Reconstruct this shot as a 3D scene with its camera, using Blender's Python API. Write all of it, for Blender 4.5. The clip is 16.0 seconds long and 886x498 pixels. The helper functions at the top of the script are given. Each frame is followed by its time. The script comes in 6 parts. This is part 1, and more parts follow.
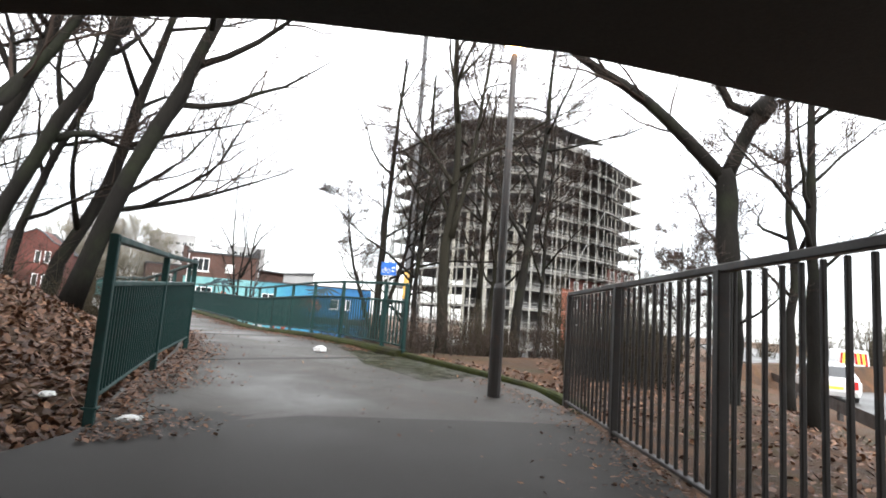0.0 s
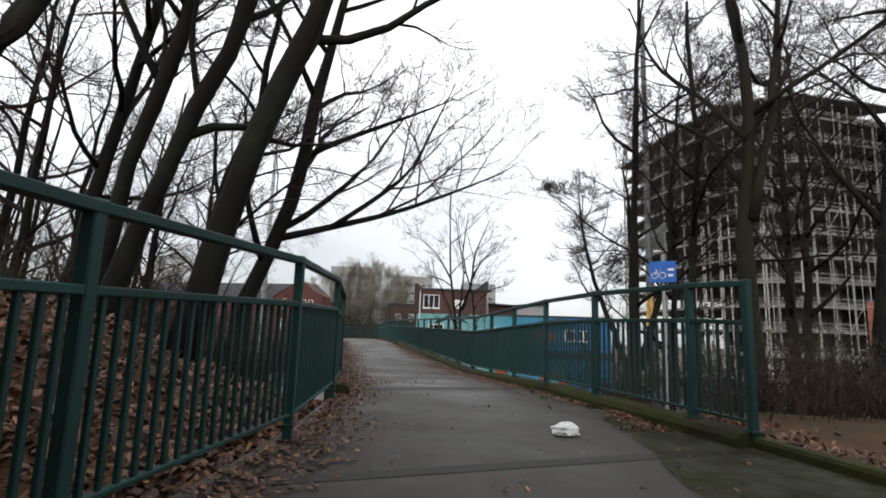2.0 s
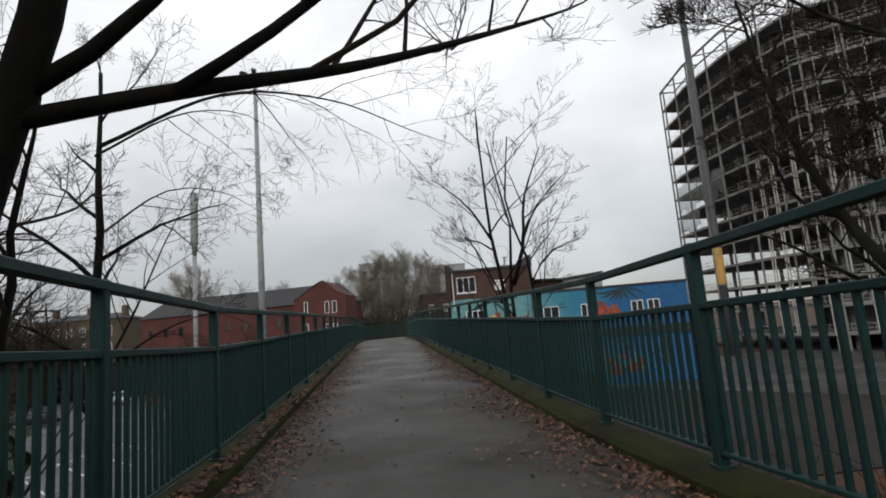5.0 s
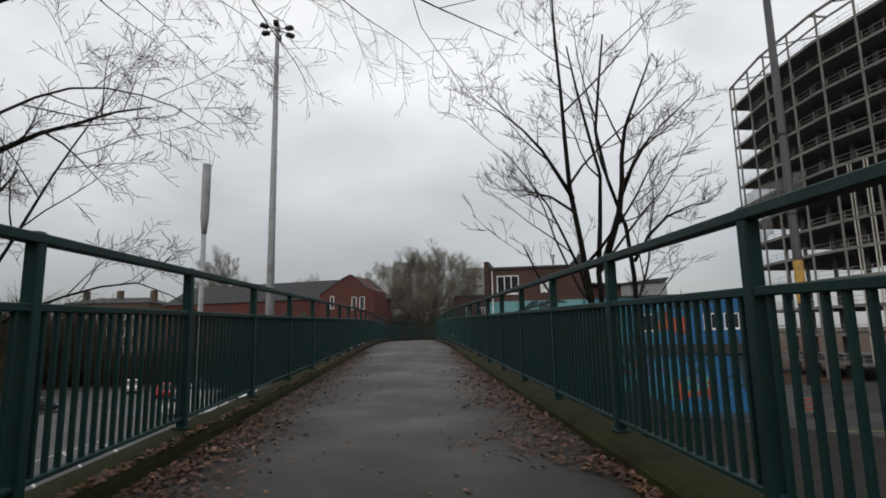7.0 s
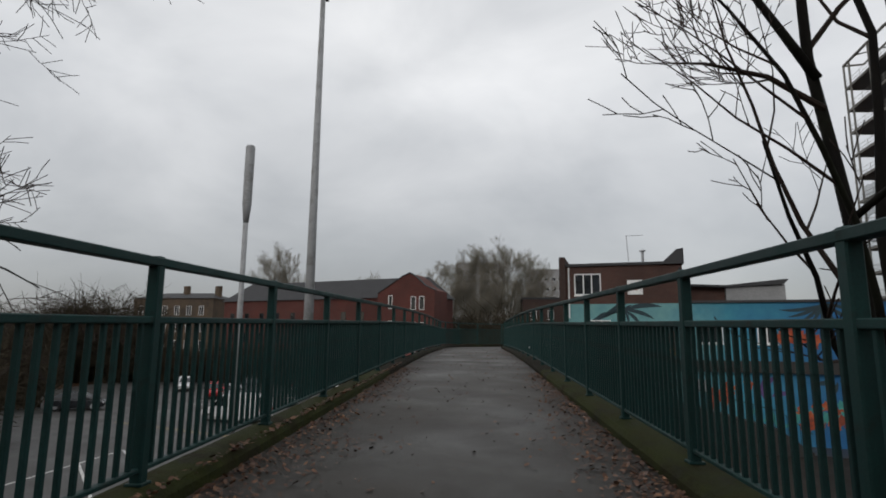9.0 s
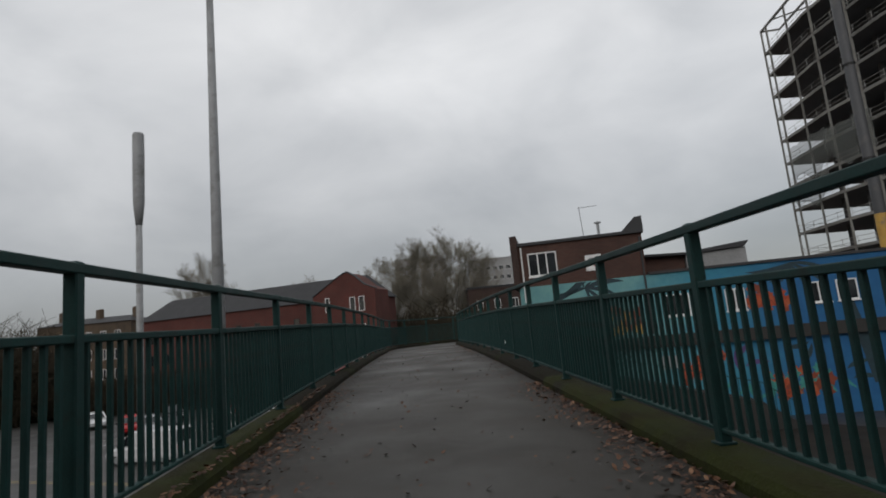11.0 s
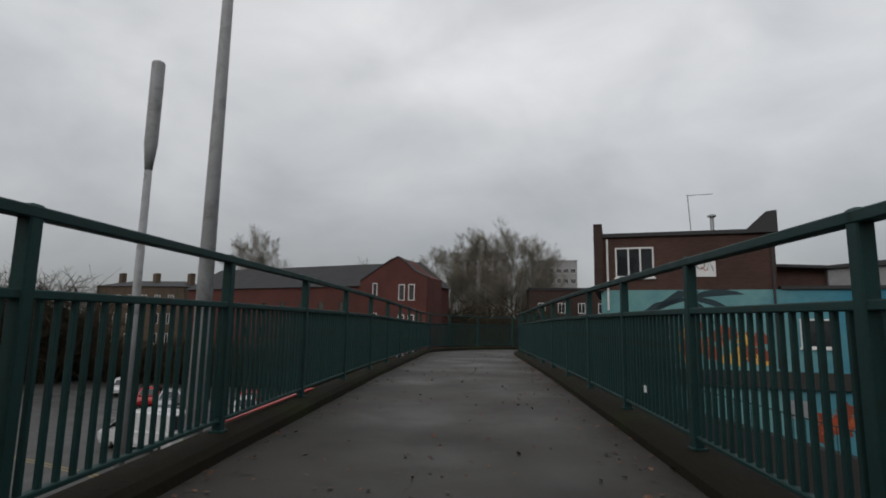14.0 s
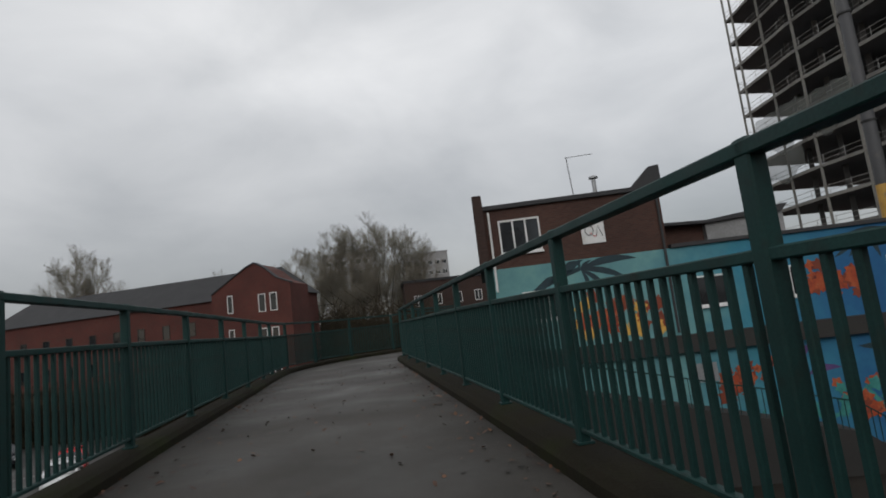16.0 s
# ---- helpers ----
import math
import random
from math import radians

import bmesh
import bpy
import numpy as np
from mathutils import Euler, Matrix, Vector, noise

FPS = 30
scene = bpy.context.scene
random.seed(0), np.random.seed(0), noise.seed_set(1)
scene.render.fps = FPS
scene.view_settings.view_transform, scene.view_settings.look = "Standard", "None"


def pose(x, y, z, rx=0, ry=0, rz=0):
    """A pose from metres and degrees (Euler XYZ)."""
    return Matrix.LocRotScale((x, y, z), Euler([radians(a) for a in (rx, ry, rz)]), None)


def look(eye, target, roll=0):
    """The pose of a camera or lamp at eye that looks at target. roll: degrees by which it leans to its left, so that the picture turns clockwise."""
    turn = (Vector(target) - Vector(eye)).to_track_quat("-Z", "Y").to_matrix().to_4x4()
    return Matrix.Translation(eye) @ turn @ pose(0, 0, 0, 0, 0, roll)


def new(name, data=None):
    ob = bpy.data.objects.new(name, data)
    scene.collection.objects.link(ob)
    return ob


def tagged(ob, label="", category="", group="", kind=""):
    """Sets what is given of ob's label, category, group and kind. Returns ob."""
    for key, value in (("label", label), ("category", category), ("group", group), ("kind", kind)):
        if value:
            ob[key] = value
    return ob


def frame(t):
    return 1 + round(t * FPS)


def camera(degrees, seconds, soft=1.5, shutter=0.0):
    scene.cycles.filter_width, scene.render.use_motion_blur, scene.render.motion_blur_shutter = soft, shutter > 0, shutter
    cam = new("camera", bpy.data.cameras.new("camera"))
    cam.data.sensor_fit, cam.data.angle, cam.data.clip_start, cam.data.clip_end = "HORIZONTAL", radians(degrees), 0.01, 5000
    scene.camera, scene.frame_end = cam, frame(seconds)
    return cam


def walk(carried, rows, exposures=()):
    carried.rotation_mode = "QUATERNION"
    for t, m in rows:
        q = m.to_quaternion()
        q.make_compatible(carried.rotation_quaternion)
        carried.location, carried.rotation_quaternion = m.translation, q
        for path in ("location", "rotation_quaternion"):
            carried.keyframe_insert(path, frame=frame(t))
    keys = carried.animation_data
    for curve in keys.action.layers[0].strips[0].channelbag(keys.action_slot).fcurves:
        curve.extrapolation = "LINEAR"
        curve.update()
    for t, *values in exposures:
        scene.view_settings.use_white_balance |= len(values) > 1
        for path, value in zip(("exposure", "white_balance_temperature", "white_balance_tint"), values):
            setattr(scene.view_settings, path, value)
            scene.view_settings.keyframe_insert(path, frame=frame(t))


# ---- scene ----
# camera: seconds, place in metres, then yaw, pitch and roll in degrees
cam = camera(78.0, 16.0, soft=1.8)
ROWS = [
    (0.0, 0.27, 0.30, 1.19, 4.04, 7.17, -4.11),
    (0.5, 0.04, 1.50, 1.22, 13.60, 7.60, -4.83),
    (1.0, -0.38, 2.94, 1.18, 14.82, 8.96, -2.63),
    (1.5, -0.78, 4.36, 1.20, 24.96, 8.04, -6.23),
    (2.0, -1.39, 5.76, 1.22, 28.06, 9.21, -1.88),
    (2.5, -2.00, 7.06, 1.24, 26.35, 8.50, 0.37),
    (3.0, -2.75, 8.50, 1.34, 34.27, 8.55, -2.03),
    (3.5, -3.59, 9.70, 1.47, 37.57, 8.69, 1.02),
    (4.0, -4.38, 11.11, 1.51, 32.05, 7.76, 4.91),
    (6.5, -8.70, 17.89, 1.31, 34.07, 8.81, 2.11),
    (7.0, -9.61, 19.18, 1.33, 35.51, 8.79, 1.13),
    (7.5, -10.46, 20.41, 1.38, 35.54, 9.26, 1.42),
    (8.0, -11.33, 21.58, 1.44, 38.18, 9.21, 1.24),
    (8.5, -12.22, 22.67, 1.52, 42.06, 9.08, -0.53),
    (11.0, -16.04, 26.92, 1.60, 36.32, 8.49, 5.20),
    (11.5, -16.62, 27.89, 1.66, 27.46, 8.30, 7.23),
    (12.0, -17.28, 28.78, 1.69, 27.79, 8.45, 2.29),
    (12.5, -17.98, 29.72, 1.69, 38.84, 8.04, -2.94),
    (13.0, -18.53, 30.58, 1.76, 35.56, 8.46, 1.87),
    (13.5, -19.22, 31.42, 1.77, 36.69, 8.37, 0.17),
    (14.0, -20.00, 32.24, 1.75, 41.97, 8.38, -0.95),
    (14.5, -20.60, 33.06, 1.81, 40.43, 8.76, 1.29),
    (15.0, -21.27, 33.89, 1.82, 42.27, 8.76, 2.05),
    (15.5, -21.97, 34.77, 1.86, 37.15, 8.27, 5.03),
    (16.0, -22.58, 35.82, 1.85, 29.28, 7.58, 6.70),
]
EXPOSURES = [(0.0, 2.85), (0.5, 2.52), (1.0, 2.0), (1.5, 1.56), (2.0, 1.4), (3.0, 1.13), (4.0, 0.92), (6.5, 0.6), (8.5, 0.45), (11.0, 0.28), (15.2, 0.22), (16.0, 0.3)]
walk(cam, [(t, pose(x, y, z, 90 + pitch, roll, yaw)) for t, x, y, z, yaw, pitch, roll in ROWS], EXPOSURES)

# ---- world and sun: overcast winter day ----
world = bpy.data.worlds.new("overcast_sky")
scene.world = world
world.use_nodes = True
wn, wl = world.node_tree.nodes, world.node_tree.links
wn.clear()
w_out = wn.new("ShaderNodeOutputWorld")
w_sky = wn.new("ShaderNodeTexSky")
w_sky.sky_type, w_sky.sun_disc = "NISHITA", False
w_sky.sun_elevation, w_sky.sun_rotation = radians(24), radians(200)
w_bg = wn.new("ShaderNodeBackground")
w_bg.inputs["Strength"].default_value = 0.05
w_cloud = wn.new("ShaderNodeBackground")
w_cloud.inputs["Strength"].default_value = 0.80
w_co = wn.new("ShaderNodeTexCoord")
w_map = wn.new("ShaderNodeMapping")
w_map.inputs["Scale"].default_value = (1.0, 1.0, 1.9)
w_n1 = wn.new("ShaderNodeTexNoise")
w_n1.inputs["Scale"].default_value, w_n1.inputs["Detail"].default_value = 2.8, 6.0
w_n1.inputs["Roughness"].default_value, w_n1.inputs["Distortion"].default_value = 0.5, 0.35
w_ramp = wn.new("ShaderNodeValToRGB")
w_ramp.color_ramp.elements[0].position, w_ramp.color_ramp.elements[0].color = 0.30, (0.665, 0.68, 0.70, 1)
w_ramp.color_ramp.elements[1].position, w_ramp.color_ramp.elements[1].color = 0.72, (0.985, 0.99, 1.0, 1)
# the cloud base is thicker and greyer towards the horizon
w_sep = wn.new("ShaderNodeSeparateXYZ")
w_grad = wn.new("ShaderNodeValToRGB")
w_grad.color_ramp.elements[0].position, w_grad.color_ramp.elements[0].color = 0.0, (0.385, 0.388, 0.394, 1)
w_grad.color_ramp.elements[1].position, w_grad.color_ramp.elements[1].color = 0.40, (1, 1, 1, 1)
w_mid = w_grad.color_ramp.elements.new(0.13)
w_mid.color = (0.565, 0.572, 0.58, 1)
w_mul = wn.new("ShaderNodeMix")
w_mul.data_type, w_mul.blend_type = "RGBA", "MULTIPLY"
w_mul.inputs["Factor"].default_value = 1.0
w_add = wn.new("ShaderNodeMixShader")
w_add.inputs["Fac"].default_value = 0.82
wl.new(w_co.outputs["Generated"], w_map.inputs["Vector"])
wl.new(w_map.outputs[0], w_n1.inputs["Vector"])
wl.new(w_n1.outputs["Fac"], w_ramp.inputs["Fac"])
wl.new(w_co.outputs["Generated"], w_sep.inputs[0])
wl.new(w_sep.outputs["Z"], w_grad.inputs["Fac"])
wl.new(w_ramp.outputs["Color"], w_mul.inputs["A"])
wl.new(w_grad.outputs["Color"], w_mul.inputs["B"])
wl.new(w_mul.outputs["Result"], w_cloud.inputs["Color"])
wl.new(w_sky.outputs[0], w_bg.inputs["Color"])
wl.new(w_bg.outputs[0], w_add.inputs[1])
wl.new(w_cloud.outputs[0], w_add.inputs[2])
wl.new(w_add.outputs[0], w_out.inputs["Surface"])

sun = new("sun", bpy.data.lights.new("sun", "SUN"))
sun.data.energy, sun.data.angle, sun.data.color = 0.5, radians(25), (1.0, 0.97, 0.93)
sun.matrix_world = look((0, 0, 50), (-12, 32, 32))

# ---- materials ----
def ramp_node(nt, fac, stops):
    r = nt.nodes.new("ShaderNodeValToRGB")
    els = r.color_ramp.elements
    while len(els) < len(stops):
        els.new(0.5)
    for e, (p, c) in zip(els, stops):
        e.position, e.color = p, (*c, 1)
    nt.links.new(fac, r.inputs["Fac"])
    return r.outputs["Color"]


def noise_node(nt, scale, detail=4.0, rough=0.55, coords="Object", stretch=(1, 1, 1)):
    co = nt.nodes.new("ShaderNodeTexCoord")
    mp = nt.nodes.new("ShaderNodeMapping")
    mp.inputs["Scale"].default_value = stretch
    n = nt.nodes.new("ShaderNodeTexNoise")
    n.inputs["Scale"].default_value, n.inputs["Detail"].default_value, n.inputs["Roughness"].default_value = scale, detail, rough
    nt.links.new(co.outputs[coords], mp.inputs["Vector"])
    nt.links.new(mp.outputs[0], n.inputs["Vector"])
    return n.outputs["Fac"]


def mix_node(nt, fac, a, b, blend="MIX"):
    m = nt.nodes.new("ShaderNodeMix")
    m.data_type, m.blend_type = "RGBA", blend
    for key, v in (("Factor", fac), ("A", a), ("B", b)):
        if isinstance(v, (int, float)):
            m.inputs[key].default_value = v
        elif isinstance(v, tuple):
            m.inputs[key].default_value = (*v, 1)
        else:
            nt.links.new(v, m.inputs[key])
    return m.outputs["Result"]


def material(name, stops, scale=6.0, fine=60.0, rough=(0.6, 0.85), metal=0.0, bump=0.15, bump_scale=None, dirt=None, dirt_scale=1.5,
             dirt_amount=(0.5, 0.7), vary=0.0, stretch=(1, 1, 1), distance=0.01, coords="Object"):
    """Principled surface: colour over a coarse and a fine noise, patches of dirt, a bump and an uneven gloss."""
    mat = bpy.data.materials.new(name)
    mat.use_nodes = True
    nt = mat.node_tree
    bsdf = nt.nodes["Principled BSDF"]
    coarse = noise_node(nt, scale, 5.0, coords=coords, stretch=stretch)
    small = noise_node(nt, fine, 3.0, 0.6, coords=coords, stretch=stretch)
    base = ramp_node(nt, coarse, [(0.25 + 0.5 * i / max(1, len(stops) - 1), c) for i, c in enumerate(stops)])
    shade = ramp_node(nt, small, [(0.3, (0.78, 0.78, 0.78)), (0.7, (1.15, 1.15, 1.15))])
    col = mix_node(nt, 0.8, base, shade, "MULTIPLY")
    if dirt:
        patches = noise_node(nt, dirt_scale, 6.0, 0.65, coords=coords)
        col = mix_node(nt, ramp_node(nt, patches, [(dirt_amount[0], (0, 0, 0)), (dirt_amount[1], (1, 1, 1))]), col, dirt)
    if vary:
        info = nt.nodes.new("ShaderNodeObjectInfo")
        lo = 1 - vary
        col = mix_node(nt, 1.0, col, ramp_node(nt, info.outputs["Random"], [(0.0, (lo, lo, lo)), (1.0, (1 + vary, 1 + vary, 1 + vary))]), "MULTIPLY")
    nt.links.new(col, bsdf.inputs["Base Color"])
    r = ramp_node(nt, coarse, [(0.3, (rough[0],) * 3), (0.7, (rough[1],) * 3)])
    nt.links.new(r, bsdf.inputs["Roughness"])
    bsdf.inputs["Metallic"].default_value = metal
    if bump:
        b = nt.nodes.new("ShaderNodeBump")
        b.inputs["Strength"].default_value, b.inputs["Distance"].default_value = bump, distance
        h = noise_node(nt, bump_scale or fine, 4.0, 0.65, coords=coords, stretch=stretch)
        nt.links.new(h, b.inputs["Height"])
        nt.links.new(b.outputs[0], bsdf.inputs["Normal"])
    return mat


def glass_dark(name, tint):
    """Window glass seen from outside over a dark room."""
    mat = bpy.data.materials.new(name)
    mat.use_nodes = True
    nt = mat.node_tree
    bsdf = nt.nodes["Principled BSDF"]
    nt.links.new(ramp_node(nt, noise_node(nt, 0.7, 2.0), [(0.3, tint), (0.8, tuple(c * 2.2 for c in tint))]), bsdf.inputs["Base Color"])
    bsdf.inputs["Roughness"].default_value = 0.06
    bsdf.inputs["Specular IOR Level"].default_value = 0.6
    return mat


def brick_material(name, c1, c2, mortar, scale=1.0, bump=0.4):
    mat = bpy.data.materials.new(name)
    mat.use_nodes = True
    nt = mat.node_tree
    bsdf = nt.nodes["Principled BSDF"]
    co = nt.nodes.new("ShaderNodeTexCoord")
    br = nt.nodes.new("ShaderNodeTexBrick")
    br.inputs["Scale"].default_value = scale
    br.inputs["Brick Width"].default_value, br.inputs["Row Height"].default_value, br.inputs["Mortar Size"].default_value = 0.225, 0.075, 0.01
    br.inputs["Color1"].default_value, br.inputs["Color2"].default_value, br.inputs["Mortar"].default_value = (*c1, 1), (*c2, 1), (*mortar, 1)
    nt.links.new(co.outputs["UV"], br.inputs["Vector"])
    big = noise_node(nt, 0.35, 5.0)
    col = mix_node(nt, 0.75, br.outputs["Color"], ramp_node(nt, big, [(0.3, (0.62, 0.6, 0.6)), (0.7, (1.12, 1.1, 1.08))]), "MULTIPLY")
    nt.links.new(col, bsdf.inputs["Base Color"])
    bsdf.inputs["Roughness"].default_value = 0.88
    b = nt.nodes.new("ShaderNodeBump")
    b.inputs["Strength"].default_value, b.inputs["Distance"].default_value = bump, 0.01
    b.invert = True
    nt.links.new(br.outputs["Fac"], b.inputs["Height"])
    nt.links.new(b.outputs[0], bsdf.inputs["Normal"])
    return mat


ASPHALT = material("wet_asphalt", [(0.039, 0.035, 0.03), (0.047, 0.042, 0.036), (0.058, 0.052, 0.045)], 0.7, 90, (0.44, 0.8), bump=0.6, bump_scale=110, dirt=(0.027, 0.024, 0.02), dirt_scale=0.8, dirt_amount=(0.46, 0.7), distance=0.006)
# darker than the wet path: the road bridge's shade is in the colour
ASPHALT_DARKENED = material("darkened_dry_asphalt", [(0.022, 0.02, 0.018), (0.034, 0.031, 0.028)], 0.9, 90, (0.75, 0.9), bump=0.5, bump_scale=120, distance=0.006)
ASPHALT_OLD = material("road_asphalt", [(0.032, 0.031, 0.029), (0.052, 0.05, 0.047)], 0.25, 40, (0.38, 0.7), bump=0.3, dirt=(0.022, 0.022, 0.02), dirt_scale=0.12)
SOIL = material("soil_and_litter", [(0.03, 0.02, 0.012), (0.065, 0.034, 0.018), (0.12, 0.055, 0.026)], 1.6, 22, (0.8, 0.95), bump=0.9, bump_scale=14, dirt=(0.03, 0.032, 0.014), dirt_scale=0.4, dirt_amount=(0.52, 0.68), distance=0.05)
MOSS = material("mossy_concrete", [(0.018, 0.022, 0.006), (0.034, 0.04, 0.009), (0.036, 0.031, 0.014)], 3.0, 45, (0.75, 0.95), bump=0.8, bump_scale=35, dirt=(0.018, 0.014, 0.01), dirt_scale=1.1, distance=0.02)
KERB_DARK = material("dark_damp_concrete", [(0.011, 0.0095, 0.006), (0.018, 0.0155, 0.01), (0.024, 0.02, 0.013)], 2.2, 45, (0.8, 0.95), bump=0.7, bump_scale=35, dirt=(0.02, 0.024, 0.008), dirt_scale=0.9, dirt_amount=(0.5, 0.68), distance=0.015)
PAVING = material("dark_brown_setts", [(0.017, 0.014, 0.011), (0.03, 0.025, 0.02)], 0.5, 14, (0.65, 0.9), bump=0.5, bump_scale=7, dirt=(0.011, 0.01, 0.008), dirt_scale=0.2, distance=0.02)
CONCRETE = material("stained_concrete", [(0.11, 0.105, 0.095), (0.17, 0.165, 0.15)], 0.8, 30, (0.7, 0.9), bump=0.25, dirt=(0.06, 0.06, 0.05), dirt_scale=0.5)
DARK_CONCRETE = material("dark_grey_concrete", [(0.022, 0.021, 0.02), (0.038, 0.036, 0.033)], 0.8, 25, (0.75, 0.9), bump=0.25)
TEAL = material("teal_paint", [(0.004, 0.027, 0.025), (0.006, 0.036, 0.033), (0.01, 0.05, 0.045)], 3.0, 80, (0.48, 0.72), bump=0.12, dirt=(0.012, 0.02, 0.016), dirt_scale=5.0, dirt_amount=(0.55, 0.72), vary=0.12)
BLACK_PAINT = material("worn_black_paint", [(0.014, 0.011, 0.01), (0.026, 0.02, 0.018)], 4.0, 70, (0.45, 0.65), bump=0.15, dirt=(0.06, 0.024, 0.013), dirt_scale=6.0, dirt_amount=(0.55, 0.75))
BARK = material("wet_bark", [(0.007, 0.0063, 0.0055), (0.0125, 0.0112, 0.0097), (0.021, 0.019, 0.016)], 2.0, 25, (0.75, 0.95), bump=0.9, bump_scale=9, dirt=(0.02, 0.024, 0.013), dirt_scale=0.7, dirt_amount=(0.5, 0.72), stretch=(1, 1, 0.25), distance=0.03)
BARK_PALE = material("greenish_bark", [(0.012, 0.0112, 0.008), (0.024, 0.0215, 0.015)], 2.0, 25, (0.75, 0.95), bump=0.8, bump_scale=9, stretch=(1, 1, 0.25), distance=0.03)
TWIG = material("bare_twigs", [(0.022, 0.015, 0.011), (0.04, 0.027, 0.021)], 1.0, 20, (0.8, 0.95), bump=0.0)
# yellowish wood, brightened so that far trees look hazy
TWIG_HAZED = material("haze_paled_yellowish_twigs", [(0.155, 0.14, 0.108), (0.23, 0.208, 0.165)], 0.4, 20, (0.8, 0.95), bump=0.0)
LEAF = material("fallen_leaves", [(0.078, 0.038, 0.021), (0.145, 0.07, 0.037), (0.25, 0.14, 0.08)], 9.0, 60, (0.45, 0.8), bump=0.2, dirt=(0.05, 0.025, 0.015), dirt_scale=5.0)
IVY = material("ivy_leaves", [(0.012, 0.03, 0.01), (0.03, 0.06, 0.02)], 3.0, 40, (0.4, 0.7), bump=0.2)
BUSH = material("dark_shrubs", [(0.026, 0.021, 0.013), (0.05, 0.04, 0.025)], 0.6, 20, (0.8, 0.95), bump=0.3)
STEEL = material("galvanised_steel", [(0.3, 0.31, 0.32), (0.42, 0.43, 0.44)], 2.0, 40, (0.4, 0.6), metal=0.6, bump=0.08, dirt=(0.2, 0.2, 0.2), dirt_scale=2.0)
GREY_POLE = material("grey_painted_steel", [(0.24, 0.245, 0.25), (0.33, 0.335, 0.34)], 1.5, 40, (0.45, 0.65), bump=0.08, dirt=(0.15, 0.15, 0.14), dirt_scale=1.2)
TUBE = material("pale_steel_tube", [(0.3, 0.3, 0.29), (0.42, 0.415, 0.4)], 0.5, 20, (0.4, 0.6), metal=0.1, bump=0.0, vary=0.15)
FRAME_STEEL = material("dusty_steel_frame", [(0.14, 0.138, 0.128), (0.23, 0.222, 0.2)], 0.6, 14, (0.6, 0.85), bump=0.1, dirt=(0.12, 0.11, 0.095), dirt_scale=0.35, vary=0.2)
SLAB = material("raw_concrete_frame", [(0.1, 0.1, 0.1), (0.16, 0.157, 0.15)], 0.3, 10, (0.8, 0.92), bump=0.1, dirt=(0.07, 0.07, 0.07), dirt_scale=0.2)
SOFFIT = material("dark_steel_decking", [(0.13, 0.133, 0.137), (0.19, 0.192, 0.196)], 0.4, 12, (0.7, 0.9), bump=0.15)
SITE_WALL = material("dark_site_boarding", [(0.1, 0.1, 0.1), (0.19, 0.183, 0.17)], 0.25, 6, (0.75, 0.9), bump=0.15, dirt=(0.07, 0.066, 0.055), dirt_scale=0.3)
CREAM_FRAME = material("cream_window_frames", [(0.3, 0.29, 0.25), (0.42, 0.4, 0.34)], 0.6, 14, (0.6, 0.85), bump=0.05, vary=0.2)
DARK_POLE = material("dark_grey_painted_steel", [(0.045, 0.046, 0.05), (0.075, 0.076, 0.08)], 1.0, 30, (0.5, 0.7), bump=0.08, dirt=(0.1, 0.095, 0.085), dirt_scale=0.8, dirt_amount=(0.56, 0.75))
NETTING = material("grey_debris_netting", [(0.11, 0.118, 0.11), (0.18, 0.188, 0.172)], 0.5, 20, (0.7, 0.9), bump=0.3)
NETTING.node_tree.nodes["Principled BSDF"].inputs["Alpha"].default_value = 0.5
ORANGE_SHEET = material("orange_site_sheeting", [(0.19, 0.055, 0.03), (0.28, 0.085, 0.045)], 0.8, 14, (0.6, 0.85), bump=0.2)
YELLOW = material("peeling_yellow_paint", [(0.4, 0.22, 0.04), (0.55, 0.33, 0.07)], 1.5, 30, (0.5, 0.75), bump=0.2, dirt=(0.2, 0.15, 0.1), dirt_scale=1.0)
BRICK_RED = brick_material("red_brick", (0.085, 0.017, 0.013), (0.12, 0.028, 0.02), (0.08, 0.045, 0.036))
BRICK_BROWN = brick_material("brown_brick", (0.06, 0.023, 0.016), (0.085, 0.036, 0.025), (0.07, 0.052, 0.044))
BRICK_DARK = brick_material("dark_brown_brick", (0.036, 0.017, 0.013), (0.055, 0.026, 0.02), (0.05, 0.038, 0.032))
SLATE = material("dark_slate_roof", [(0.018, 0.018, 0.02), (0.034, 0.034, 0.036)], 0.8, 20, (0.65, 0.85), bump=0.4, bump_scale=8, distance=0.03)
FELT = material("roofing_felt", [(0.03, 0.03, 0.032), (0.05, 0.05, 0.052)], 1.0, 30, (0.7, 0.9), bump=0.2)
SANDSTONE = material("sooty_sandstone", [(0.065, 0.046, 0.03), (0.11, 0.076, 0.048)], 0.5, 12, (0.8, 0.92), bump=0.3, dirt=(0.045, 0.035, 0.026), dirt_scale=0.3)
RENDER_PALE = material("pale_render", [(0.24, 0.24, 0.24), (0.34, 0.34, 0.34)], 0.3, 10, (0.8, 0.92), bump=0.1, dirt=(0.17, 0.17, 0.17), dirt_scale=0.15)
# distance haze is put into this grey by lightening it
TOWER_HAZED = material("haze_paled_cladding", [(0.25, 0.25, 0.255), (0.33, 0.33, 0.335)], 0.2, 6, (0.7, 0.9), bump=0.1)
WHITE = material("white_paint", [(0.66, 0.66, 0.65), (0.78, 0.78, 0.77)], 3.0, 40, (0.4, 0.6), bump=0.05, dirt=(0.5, 0.49, 0.46), dirt_scale=2.0, dirt_amount=(0.55, 0.8))
